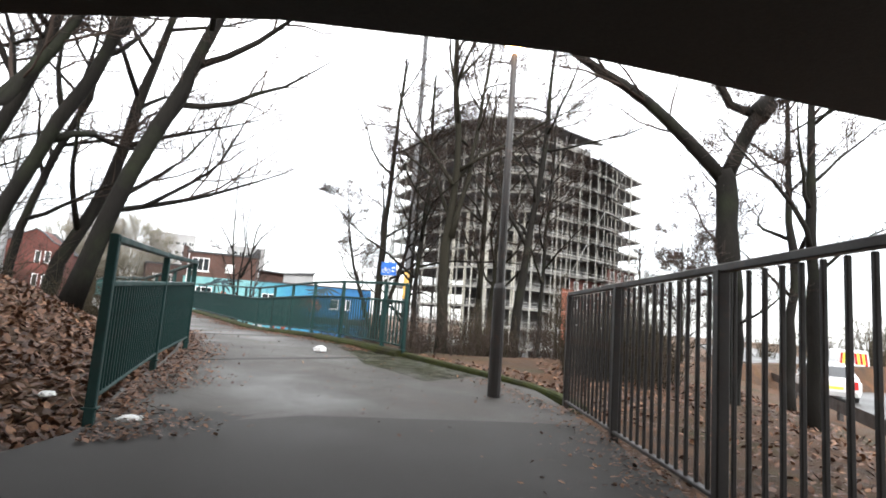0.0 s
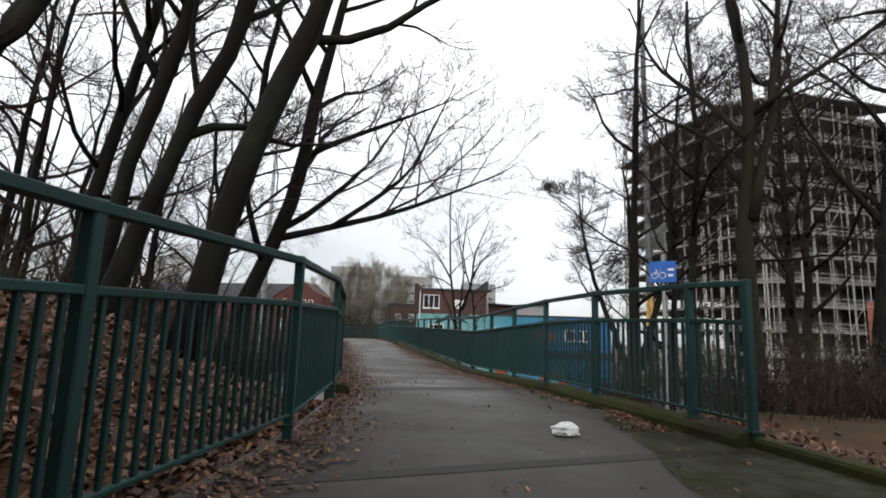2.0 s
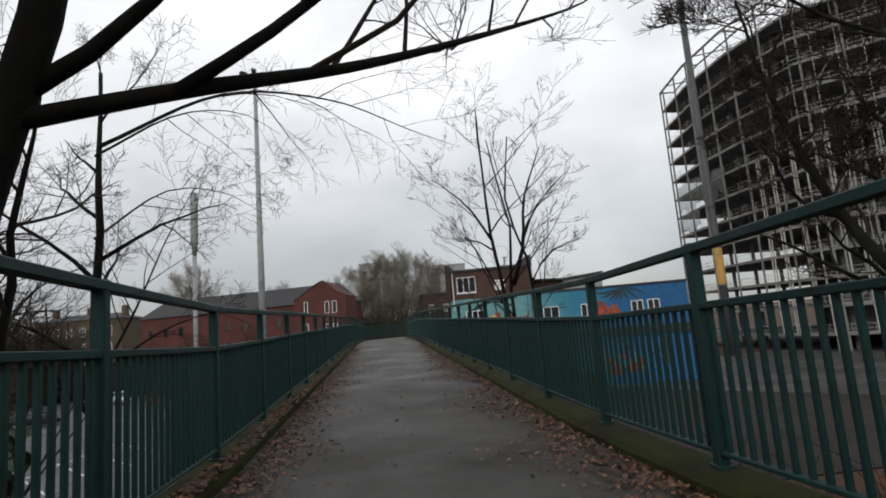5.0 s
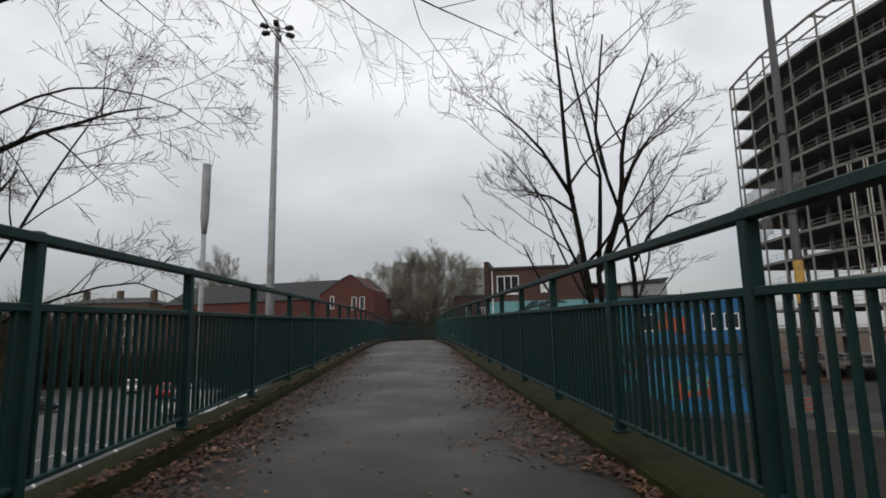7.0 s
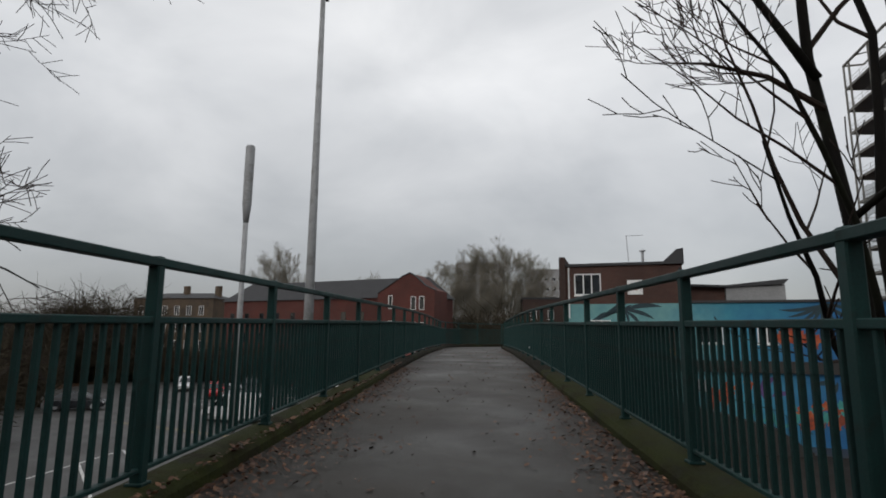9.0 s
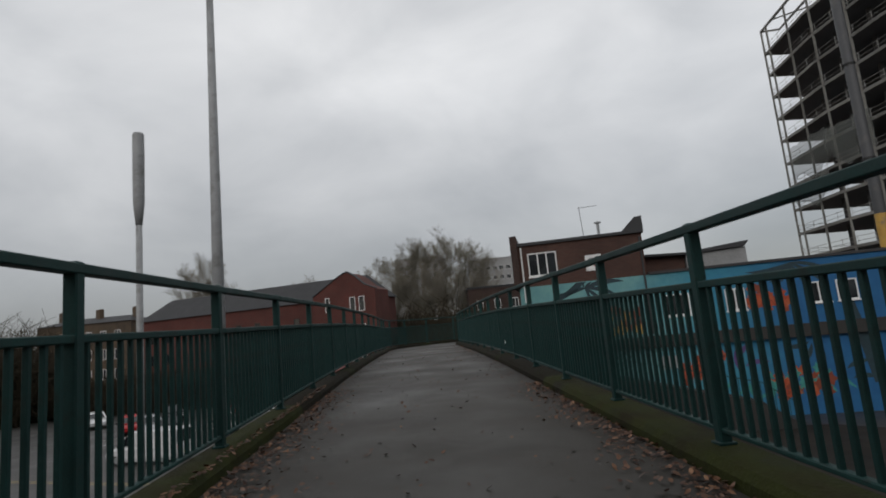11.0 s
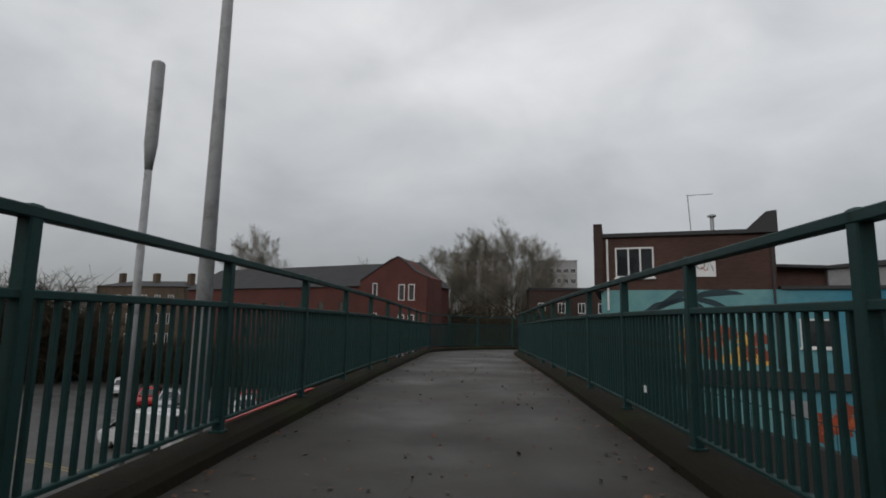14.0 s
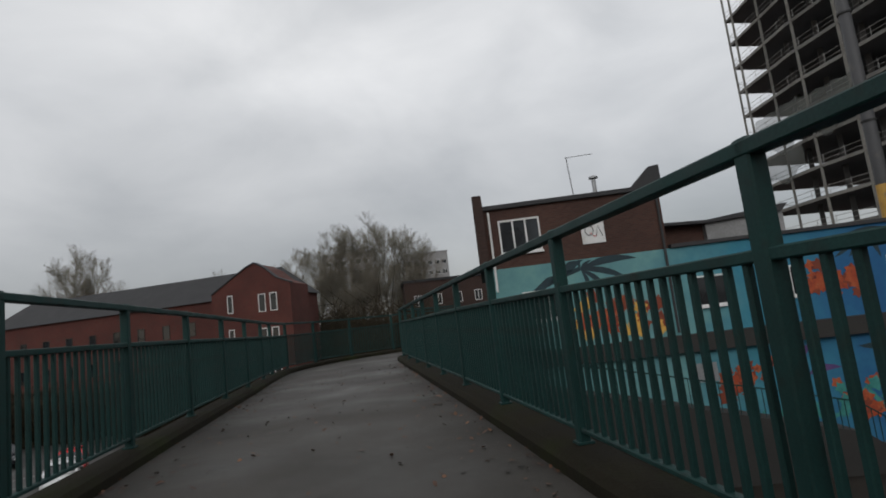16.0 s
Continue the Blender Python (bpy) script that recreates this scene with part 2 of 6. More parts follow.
BLUE_SIGN = material("blue_sign_face", [(0.01, 0.1, 0.42), (0.02, 0.14, 0.5)], 2.0, 30, (0.35, 0.5), bump=0.0)
RED_PAINT = material("red_paint", [(0.45, 0.02, 0.015), (0.6, 0.04, 0.03)], 2.0, 30, (0.3, 0.5), bump=0.05)
YELLOW_LINE = material("yellow_road_paint", [(0.2, 0.15, 0.05), (0.34, 0.25, 0.08)], 1.2, 30, (0.5, 0.7), bump=0.1, dirt=(0.07, 0.06, 0.045), dirt_scale=1.5)
WHITE_LINE = material("white_road_paint", [(0.5, 0.5, 0.48), (0.65, 0.65, 0.62)], 1.2, 30, (0.5, 0.7), bump=0.1, dirt=(0.15, 0.15, 0.14), dirt_scale=1.5)
BLACK = material("black_rubber", [(0.012, 0.012, 0.012), (0.025, 0.025, 0.025)], 3.0, 40, (0.6, 0.8), bump=0.1)
GLASS = glass_dark("dark_window_glass", (0.012, 0.014, 0.016))
RED_DULL = material("faded_red_paint", [(0.2, 0.025, 0.02), (0.3, 0.04, 0.03)], 2.0, 30, (0.5, 0.7), bump=0.05)
RUST = material("rust_red_mural_paint", [(0.16, 0.03, 0.015), (0.24, 0.05, 0.02)], 3.0, 30, (0.6, 0.8), bump=0.05)
for soft, level in ((MOSS, 0.15), (KERB_DARK, 0.12), (TEAL, 0.32), (PAVING, 0.2), (SOIL, 0.2), (BUSH, 0.2), (TWIG, 0.25), (BARK, 0.12), (BARK_PALE, 0.12), (ASPHALT, 0.36), (ASPHALT_OLD, 0.45)):
    soft.node_tree.nodes["Principled BSDF"].inputs["Specular IOR Level"].default_value = level

# moss that thins out into the asphalt in patches
MOSS_THIN = MOSS.copy()
MOSS_THIN.name = "patchy_moss"
_mt = MOSS_THIN.node_tree
_mask = ramp_node(_mt, noise_node(_mt, 2.2, 9.0, 0.75), [(0.36, (0, 0, 0)), (0.6, (0.8, 0.8, 0.8))])
_mt.links.new(_mask, _mt.nodes["Principled BSDF"].inputs["Alpha"])

# ---- building tools ----
class Geo:
    """Vertices and faces of one mesh."""

    def __init__(self):
        self.v, self.f = [], []

    def add(self, verts, faces):
        k = len(self.v)
        self.v.extend(tuple(p) for p in verts)
        self.f.extend(tuple(i + k for i in face) for face in faces)
        return self

    def box(self, c, size, m=None):
        x, y, z = (s / 2 for s in size)
        pts = [Vector((sx * x, sy * y, sz * z)) for sz in (-1, 1) for sy in (-1, 1) for sx in (-1, 1)]
        pts = [(m @ p if m else p) + Vector(c) for p in pts]
        return self.add(pts, [(0, 2, 3, 1), (4, 5, 7, 6), (0, 1, 5, 4), (2, 6, 7, 3), (0, 4, 6, 2), (1, 3, 7, 5)])

    def chamfer_box(self, c, size, b=0.01, m=None):
        """A box with its four long (z) edges and its top rim cut."""
        x, y, z = (s / 2 for s in size)
        ring = [(x - b, -y), (x, -y + b), (x, y - b), (x - b, y), (-x + b, y), (-x, y - b), (-x, -y + b), (-x + b, -y)]
        pts = [Vector((px, py, -z)) for px, py in ring] + [Vector((px, py, z - b)) for px, py in ring]
        pts += [Vector((px * (1 - b / x), py * (1 - b / y), z)) for px, py in ring]
        pts = [(m @ p if m else p) + Vector(c) for p in pts]
        faces = [tuple(reversed(range(8))), tuple(range(16, 24))]
        for r in (0, 8):
            faces += [(r + i, r + (i + 1) % 8, r + 8 + (i + 1) % 8, r + 8 + i) for i in range(8)]
        return self.add(pts, faces)

    def tube(self, pts, radii, sides=6, caps=True):
        pts = [Vector(p) for p in pts]
        if not isinstance(radii, (list, tuple)):
            radii = [radii] * len(pts)
        verts, faces = [], []
        ref = Vector((0.31, 0.17, 0.93))
        for i, p in enumerate(pts):
            d = (pts[min(i + 1, len(pts) - 1)] - pts[max(i - 1, 0)]).normalized()
            a = d.cross(ref if abs(d.dot(ref)) < 0.95 else Vector((1, 0, 0))).normalized()
            b = d.cross(a)
            for k in range(sides):
                w = 2 * math.pi * k / sides
                verts.append(p + (a * math.cos(w) + b * math.sin(w)) * radii[i])
        for i in range(len(pts) - 1):
            for k in range(sides):
                q = (k + 1) % sides
                faces.append((i * sides + k, i * sides + q, (i + 1) * sides + q, (i + 1) * sides + k))
        if caps:
            faces.append(tuple(reversed(range(sides))))
            faces.append(tuple(range((len(pts) - 1) * sides, len(pts) * sides)))
        return self.add(verts, faces)

    def sweep(self, pts, profile, caps=True):
        """A profile (side, up) carried upright along a path."""
        pts = [Vector(p) for p in pts]
        verts, faces, k = [], [], len(profile)
        for i, p in enumerate(pts):
            d = pts[min(i + 1, len(pts) - 1)] - pts[max(i - 1, 0)]
            side = Vector((d.y, -d.x, 0)).normalized()
            verts += [p + side * a + Vector((0, 0, b)) for a, b in profile]
        for i in range(len(pts) - 1):
            faces += [(i * k + j, i * k + (j + 1) % k, (i + 1) * k + (j + 1) % k, (i + 1) * k + j) for j in range(k)]
        if caps:
            faces += [tuple(reversed(range(k))), tuple(range((len(pts) - 1) * k, len(pts) * k))]
        return self.add(verts, faces)

    def prism(self, poly, a, b, m):
        """A polygon in the local xz plane, pushed from y = a to y = b, laid by the matrix m."""
        k = len(poly)
        pts = [m @ Vector((x, a, z)) for x, z in poly] + [m @ Vector((x, b, z)) for x, z in poly]
        return self.add(pts, [tuple(range(k)), tuple(reversed(range(k, 2 * k)))] + [((i + 1) % k, i, k + i, k + (i + 1) % k) for i in range(k)])

    def mesh(self, name, smooth=False, uv=False):
        me = bpy.data.meshes.new(name)
        me.from_pydata(self.v, [], self.f)
        if smooth:
            me.polygons.foreach_set("use_smooth", [True] * len(me.polygons))
        if uv:
            # walls: metres along the wall and up
            layer = me.uv_layers.new(name="UVMap")
            for poly in me.polygons:
                n = poly.normal
                for li in poly.loop_indices:
                    p = me.vertices[me.loops[li].vertex_index].co
                    along = p.x * -n.y + p.y * n.x if abs(n.z) < 0.7 else p.x
                    layer.data[li].uv = (along, p.z if abs(n.z) < 0.7 else p.y)
        me.update()
        return me


def part(name, geo, mat, parent=None, label="", smooth=False, uv=False):
    me = geo.mesh(name, smooth, uv) if isinstance(geo, Geo) else geo
    if mat and not me.materials:
        me.materials.append(mat)
    ob = new(name, me)
    if parent:
        ob.parent = parent
    return tagged(ob, label)


def thing(name, at=(0, 0, 0), rz=0.0, label="", category="", group="", kind=""):
    ob = new(name)
    ob.matrix_basis = pose(*at, 0, 0, rz)
    ob.empty_display_size = 0.2
    return tagged(ob, label, category, group, kind)


def setting(name, geo, mat, label, category, smooth=False, uv=False):
    return tagged(part(name, geo, mat, None, "", smooth, uv), label, category, "", "structure")


# ---- plan ----
U, N = Vector((-0.6225, 0.7826, 0)), Vector((0.7826, 0.6225, 0))
LEFT, RIGHT, LOW = 2.42, 6.0, -4.7


def lerp_table(x, table):
    if x <= table[0][0]:
        return table[0][1]
    for (a, p), (b, q) in zip(table, table[1:]):
        if x <= b:
            w = (x - a) / (b - a)
            return p + (q - p) * w
    return table[-1][1]


def deck(s):
    return lerp_table(s, [(-20, 0.1), (0, 0.1), (2.5, 0.12), (5.5, 0.17), (8.4, 0.28), (11.5, 0.41), (14, 0.42), (17, 0.36), (20, 0.3), (24, 0.4), (31, 0.55), (42, 0.81), (48, 0.88), (80, 0.88)])


def on(s, o, z=0.0):
    """A point s metres along the bridge's line and o metres across it, z above the deck."""
    p = U * s + N * o
    return Vector((p.x, p.y, deck(s) + z))


def s_of(p):
    return p[0] * U.x + p[1] * U.y


def o_of(p):
    return p[0] * N.x + p[1] * N.y


def spline(pts, step):
    """Points about step apart on a smooth curve through pts."""
    pts = [Vector(p) for p in pts]
    ext = [2 * pts[0] - pts[1]] + pts + [2 * pts[-1] - pts[-2]]
    fine = []
    for a, b, c, d in zip(ext, ext[1:], ext[2:], ext[3:]):
        for i in range(24):
            t = i / 24
            fine.append(0.5 * (2 * b + (c - a) * t + (2 * a - 5 * b + 4 * c - d) * t * t + (3 * b - a - 3 * c + d) * t ** 3))
    fine.append(pts[-1])
    out, run, need = [fine[0]], 0.0, step
    for p, q in zip(fine, fine[1:]):
        d = (q - p).length
        while run + d >= need:
            out.append(p.lerp(q, (need - run) / d))
            need += step
        run += d
    if (out[-1] - fine[-1]).length > step * 0.3:
        out.append(fine[-1])
    return out


END = 58.0
BEND = on(END, 9.2)
TURN_L = [BEND + (Matrix.Rotation(radians(-a), 3, "Z") @ (-N)) * (9.2 - LEFT) for a in (12, 25, 40, 55, 72, 90, 105)]
TURN_R = [BEND + (Matrix.Rotation(radians(-a), 3, "Z") @ (-N)) * (9.2 - RIGHT) for a in (12, 25, 40, 55, 72, 90, 105)]


def lift(p, z=0.0):
    return Vector((p[0], p[1], deck(s_of(p)) + z))


LEFT_LINE = [on(s, o) for s, o in ((5.2, 0.66), (5.9, 0.78), (7.0, 1.08), (8.5, 1.6), (10, 2.1), (11.5, 2.34), (13.5, 2.48), (16, 2.5))] + [on(s, LEFT) for s in (20, 24, 30, 36, 42, 48, 54, END)] + TURN_L
RIGHT_LINE = [on(s, o) for s, o in ((9.9, 6.2), (11.0, 6.02), (12.5, 5.9), (14, 5.9), (17, 5.95))] + [on(s, RIGHT) for s in (20, 24, 30, 36, 42, 48, 54, END)] + TURN_R


def ground_height(x, y):
    s, o = s_of((x, y)), o_of((x, y))
    base = lerp_table(s, [(-30, -0.15), (4, -0.05), (9, 0.1), (12.5, 0.12), (14.5, 0.04), (17, -0.8), (22, -3.2), (27, LOW), (40, LOW)])
    # wooded bank beside the path
    edge = lerp_table(y, [(-10, -2.7), (3.4, -2.7), (5.0, -3.0), (7.6, -4.05), (10.2, -5.4), (14, -8.0), (20, -12.4)])
    d = edge - x
    if d > 0:
        rise = lerp_table(d, [(0, 0), (1.2, 0.35), (3.5, 1.25), (7, 2.0), (14, 1.8), (30, -1.0), (45, LOW)])
        keep = lerp_table(s, [(-30, 1), (12, 1), (18, 0.75), (22, 0.15), (26, 0)])
        base = base + (rise + 0.05) * keep if d < 14 else lerp_table(d, [(14, base + (rise + 0.05) * keep), (45, LOW)])
    # fall towards the main road
    if x > 2.2:
        base = min(base, lerp_table(x - 0.3 * max(0, y - 4), [(2.2, 0), (4, -0.25), (8, -1.05), (60, -1.2)]) if s < 12 else base)
    return base


ROAD_DIR, ROAD_AT, ROAD_Z = Vector((0.33, 0.944, 0)), Vector((20.3, 24.0, 0)), -0.95

# ---- ground: one sheet to the horizon, finer near the path ----
def ground_sheet():
    xs = [-900, -400, -220, -150, -110, -90] + list(range(-75, -30, 5)) + [-30 + 1.0 * i for i in range(48)] + [18 + 4 * i for i in range(15)] + [90, 130, 200, 400, 900]
    ys = [-900, -300, -100, -50, -30, -20] + [-14 + 1.0 * i for i in range(54)] + [40 + 5 * i for i in range(20)] + [150, 190, 260, 400, 900, 2500]
    g = Geo()
    verts = []
    for y in ys:
        for x in xs:
            near = -32 < x < 18 and -15 < y < 40
            h = ground_height(x, y)
            if near:
                h += 0.12 * (noise.noise(Vector((x * 0.45, y * 0.45, 0.0)))) * (1 if s_of((x, y)) < 26 else 0.0)
            # level ground under the asphalt
            verts.append((x, y, h))
    w = len(xs)
    faces = [(j * w + i, j * w + i + 1, (j + 1) * w + i + 1, (j + 1) * w + i) for j in range(len(ys) - 1) for i in range(w - 1)]
    g.add(verts, faces)
    return g


setting("ground", ground_sheet(), SOIL, "brown soil bank covered with fallen leaves and moss", "ground", smooth=True)

# path and bridge deck: stations of left and right edge
STATIONS = [((-2.7, -14), (1.75, -14)), ((-2.7, -6), (1.75, -6)), ((-2.7, 0), (1.75, 0)), ((-2.75, 3.2), (1.75, 4.0))]
STATIONS += [(tuple(on(s, o))[:2], tuple(on(s + e, q))[:2]) for s, o, e, q in ((5.0, 0.55, 1.4, 6.5), (7.0, 1.05, 1.2, 6.35), (9.0, 1.68, 1.0, 6.15), (11.5, 2.25, 0.3, 6.0), (14, 2.45, 0, 5.9), (17, 2.45, 0, 5.95))]


def ribbon(stations, top, bottom):
    """A solid strip between two edges; the top lies on the deck."""
    g, k = Geo(), []
    for a, b in stations:
        k.append([lift(a, top), lift(b, top), lift(b, bottom), lift(a, bottom)])
    verts = [p for ring in k for p in ring]
    faces = [tuple(reversed(range(4))), tuple(range(len(verts) - 4, len(verts)))]
    for i in range(len(k) - 1):
        faces += [(4 * i + j, 4 * i + (j + 1) % 4, 4 * i + 4 + (j + 1) % 4, 4 * i + 4 + j) for j in range(4)]
    return g.add(verts, faces)


def smooth_edges(stations, step=0.8):
    a = [Vector((*p, 0)) for p, _ in stations]
    b = [Vector((*q, 0)) for _, q in stations]
    out = []
    ext_a = [2 * a[0] - a[1]] + a + [2 * a[-1] - a[-2]]
    ext_b = [2 * b[0] - b[1]] + b + [2 * b[-1] - b[-2]]
    for i in range(1, len(ext_a) - 2):
        for j in range(6):
            t = j / 6
            pq = []
            for e in (ext_a, ext_b):
                p, q, r, s = e[i - 1], e[i], e[i + 1], e[i + 2]
                pq.append(0.5 * (2 * q + (r - p) * t + (2 * p - 5 * q + 4 * r - s) * t * t + (3 * q - p - 3 * r + s) * t ** 3))
            out.append((pq[0], pq[1]))
    out.append((a[-1], b[-1]))
    return out


ALL_STATIONS = STATIONS + [(tuple(on(s, LEFT))[:2], tuple(on(s, RIGHT))[:2]) for s in range(20, int(END) + 1, 2)]
ALL_STATIONS += [(tuple(a)[:2], tuple(b)[:2]) for a, b in zip(TURN_L, TURN_R)]
path_edges = smooth_edges(ALL_STATIONS)
setting("path", ribbon(path_edges, 0.0, -0.14), ASPHALT, "wet dark grey asphalt footpath running onto the bridge", "path")

bridge_edges = smooth_edges([(tuple(on(s, LEFT - 0.12))[:2], tuple(on(s, RIGHT + 0.12))[:2]) for s in range(16, int(END) + 1, 2)] + [(tuple(BEND + (a - BEND) * 1.02)[:2], tuple(b)[:2]) for a, b in zip(TURN_L, TURN_R)])
setting("bridge_deck", ribbon(bridge_edges, -0.145, -0.75), CONCRETE, "grey concrete slab of the footbridge", "bridge")
for k, s in enumerate((27, 41, 54)):
    g = Geo()
    g.chamfer_box(U * s + N * 4.2 + Vector((0, 0, (deck(s) - 0.75 + LOW) / 2)), (0.9, 0.9, deck(s) - 0.75 - LOW), 0.1, Matrix.Rotation(radians(38.5), 3, "Z"))
    setting("pier_%d" % (k + 1), g, CONCRETE, "square concrete pier under the footbridge", "pier")

# mossy upstands along both edges of the deck
KERB = [(-0.2, -0.1), (0.14, -0.1), (0.14, 0.1), (0.1, 0.13), (-0.16, 0.12), (-0.2, 0.07)]
left_curve, right_curve = spline(LEFT_LINE, 0.9), spline(RIGHT_LINE, 0.9)
for side, curve, profile in (("left", left_curve, [(-a, b) for a, b in reversed(KERB)]), ("right", right_curve, KERB)):
    turn = next(k for k, p in enumerate(curve) if s_of(p) > 38.0)
    start = next(k for k, p in enumerate(curve) if s_of(p) > 13 or side == "right")
    setting("kerb_" + side, Geo().sweep(curve[start:turn + 1], profile), MOSS, "moss-covered concrete upstand under the railing", "kerb")
    setting("kerb_" + side + "_span", Geo().sweep(curve[turn:], profile), KERB_DARK, "damp dark concrete upstand under the railing", "kerb")
verge = spline([on(5.3, 6.42, -0.14), on(5.9, 6.5, -0.06), on(6.6, 6.5, -0.02), on(8.2, 6.38), on(9.2, 6.29), on(9.9, 6.21)], 0.6)
setting("kerb_verge", Geo().sweep(verge, [(-0.05, -0.2), (0.12, -0.2), (0.12, 0.07), (0.09, 0.09), (-0.03, 0.09), (-0.05, 0.06)]), MOSS, "low concrete edging grown over with moss", "kerb")


def verge_strip(line, inner, outer, z):
    g, pts = Geo(), []
    for i, p in enumerate(line):
        d = line[min(i + 1, len(line) - 1)] - line[max(i - 1, 0)]
        side = Vector((-d.y, d.x, 0)).normalized()
        wob = 0.28 * noise.noise(Vector((p.x * 1.7, p.y * 1.7, 3.0)))
        taper = min(1.0, (len(line) - 1 - i) / 7, 0.3 + i / 4)
        pts += [p + side * inner + Vector((0, 0, z)), p + side * (inner + (outer - inner + wob) * taper) + Vector((0, 0, z))]
    return g.add(pts, [(2 * i, 2 * i + 2, 2 * i + 3, 2 * i + 1) for i in range(len(line) - 1)])


setting("moss_strip", verge_strip(verge + spline(RIGHT_LINE[:3], 0.6)[1:], 0.05, 1.5, 0.006), MOSS_THIN, "strip of moss along the asphalt's edge", "moss")

# overbridge at the start, behind and above
g = Geo()
edge = [Vector((-9.5, 5.9, 3.75)), Vector((-4.4, 4.85, 3.75)), Vector((-1.7, 4.82, 3.75)), Vector((0.9, 5.25, 3.75)), Vector((4.7, 6.6, 3.75)), Vector((9.0, 8.4, 3.75))]
verts = []
for p in edge:
    back = p + Vector((0.5, -16, 0))
    verts += [p, p + Vector((0, 0, 1.1)), back + Vector((0, 0, 1.1)), back]
faces = [tuple(reversed(range(4))), tuple(range(len(verts) - 4, len(verts)))]
for i in range(len(edge) - 1):
    faces += [(4 * i + j, 4 * i + (j + 1) % 4, 4 * i + 4 + (j + 1) % 4, 4 * i + 4 + j) for j in range(4)]
g.add(verts, faces)
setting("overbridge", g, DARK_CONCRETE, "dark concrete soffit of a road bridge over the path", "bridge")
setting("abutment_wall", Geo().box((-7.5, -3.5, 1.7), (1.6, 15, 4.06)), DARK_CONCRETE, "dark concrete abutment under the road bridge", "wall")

# low-lying road and car park
def slab_on(poly, z, h):
    k = len(poly)
    return Geo().add([(x, y, z) for x, y in poly] + [(x, y, z - h) for x, y in poly], [tuple(range(k))] + [(i, i + k, (i + 1) % k + k, (i + 1) % k) for i in range(k)])


def strip_poly(a, b, w):
    a, b = Vector((*a, 0)), Vector((*b, 0))
    d = (b - a).normalized()
    n = Vector((-d.y, d.x, 0)) * w / 2
    return [tuple((a - n)[:2]), tuple((b - n)[:2]), tuple((b + n)[:2]), tuple((a + n)[:2])]


setting("road", slab_on([(-34, 16), (34, 90), (10, 112), (-30, 72), (-60, 110), (-115, 75), (-70, 20), (-45, 5)], LOW + 0.03, 0.4), ASPHALT_OLD, "wet grey asphalt of the road and car park below the bridge", "road")
setting("main_road", slab_on(strip_poly(tuple((ROAD_AT - ROAD_DIR * 60)[:2]), tuple((ROAD_AT + ROAD_DIR * 150)[:2]), 13.0), ROAD_Z, 0.5), ASPHALT_OLD, "wet grey dual carriageway beside the path", "road")

g_yard = [tuple((U * a + N * b)[:2]) for a, b in ((33, 8.5), (60, 8.5), (62, 15), (58, 24), (44, 34), (33, 26))]
setting("yard_paving", slab_on(g_yard, LOW + 0.06, 0.4), PAVING, "dark brown paved yard below the mural", "pavement")

# dry asphalt under the road bridge, darkened for its shade, and the joint where the path meets the bridge
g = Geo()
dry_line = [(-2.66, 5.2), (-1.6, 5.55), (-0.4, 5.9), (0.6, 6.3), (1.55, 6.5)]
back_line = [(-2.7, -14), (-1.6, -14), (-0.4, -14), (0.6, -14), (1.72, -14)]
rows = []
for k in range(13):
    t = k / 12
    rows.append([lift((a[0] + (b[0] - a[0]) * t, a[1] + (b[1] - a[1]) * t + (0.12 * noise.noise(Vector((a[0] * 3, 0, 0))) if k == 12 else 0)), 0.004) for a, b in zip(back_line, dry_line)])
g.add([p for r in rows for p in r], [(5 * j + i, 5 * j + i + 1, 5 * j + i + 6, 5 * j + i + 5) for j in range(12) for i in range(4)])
setting("dry_path", g, ASPHALT_DARKENED, "dry asphalt sheltered by the road bridge, darkened for its shade", "path")
for s0, w, top in ((14.0, 0.5, 0.005), (9.3, 0.16, 0.0045)):
    setting("path_joint", ribbon([(tuple(on(s0 - 0.35 + w * 0, 2.62 if s0 > 12 else 1.95))[:2], tuple(on(s0 + 0.35, 5.7))[:2]), (tuple(on(s0 - 0.35 + w, 2.62 if s0 > 12 else 1.95))[:2], tuple(on(s0 + 0.35 + w, 5.7))[:2])], top, -0.03), ASPHALT_DARKENED, "dark patched joint across the path", "path")

# ---- teal bridge railing, one thing for each bay ----
BAR = Geo().chamfer_box((0, 0, 0.5), (0.029, 0.029, 1.0), 0.004).mesh("baluster")
BAR.materials.append(TEAL)
POST = Geo().chamfer_box((0, 0, 0.73), (0.075, 0.075, 1.56), 0.008).mesh("post")
POST.materials.append(TEAL)
FOOT = Geo().chamfer_box((0, 0, 0.0), (0.11, 0.11, 0.016), 0.004).mesh("base_plate")
FOOT.materials.append(TEAL)


def rail_profile(w, h):
    return [(-w / 2, 0.006 - h), (-w / 2 + 0.006, -h), (w / 2 - 0.006, -h), (w / 2, 0.006 - h), (w / 2, -0.006), (w / 2 - 0.006, 0), (-w / 2 + 0.006, 0), (-w / 2, -0.006)]


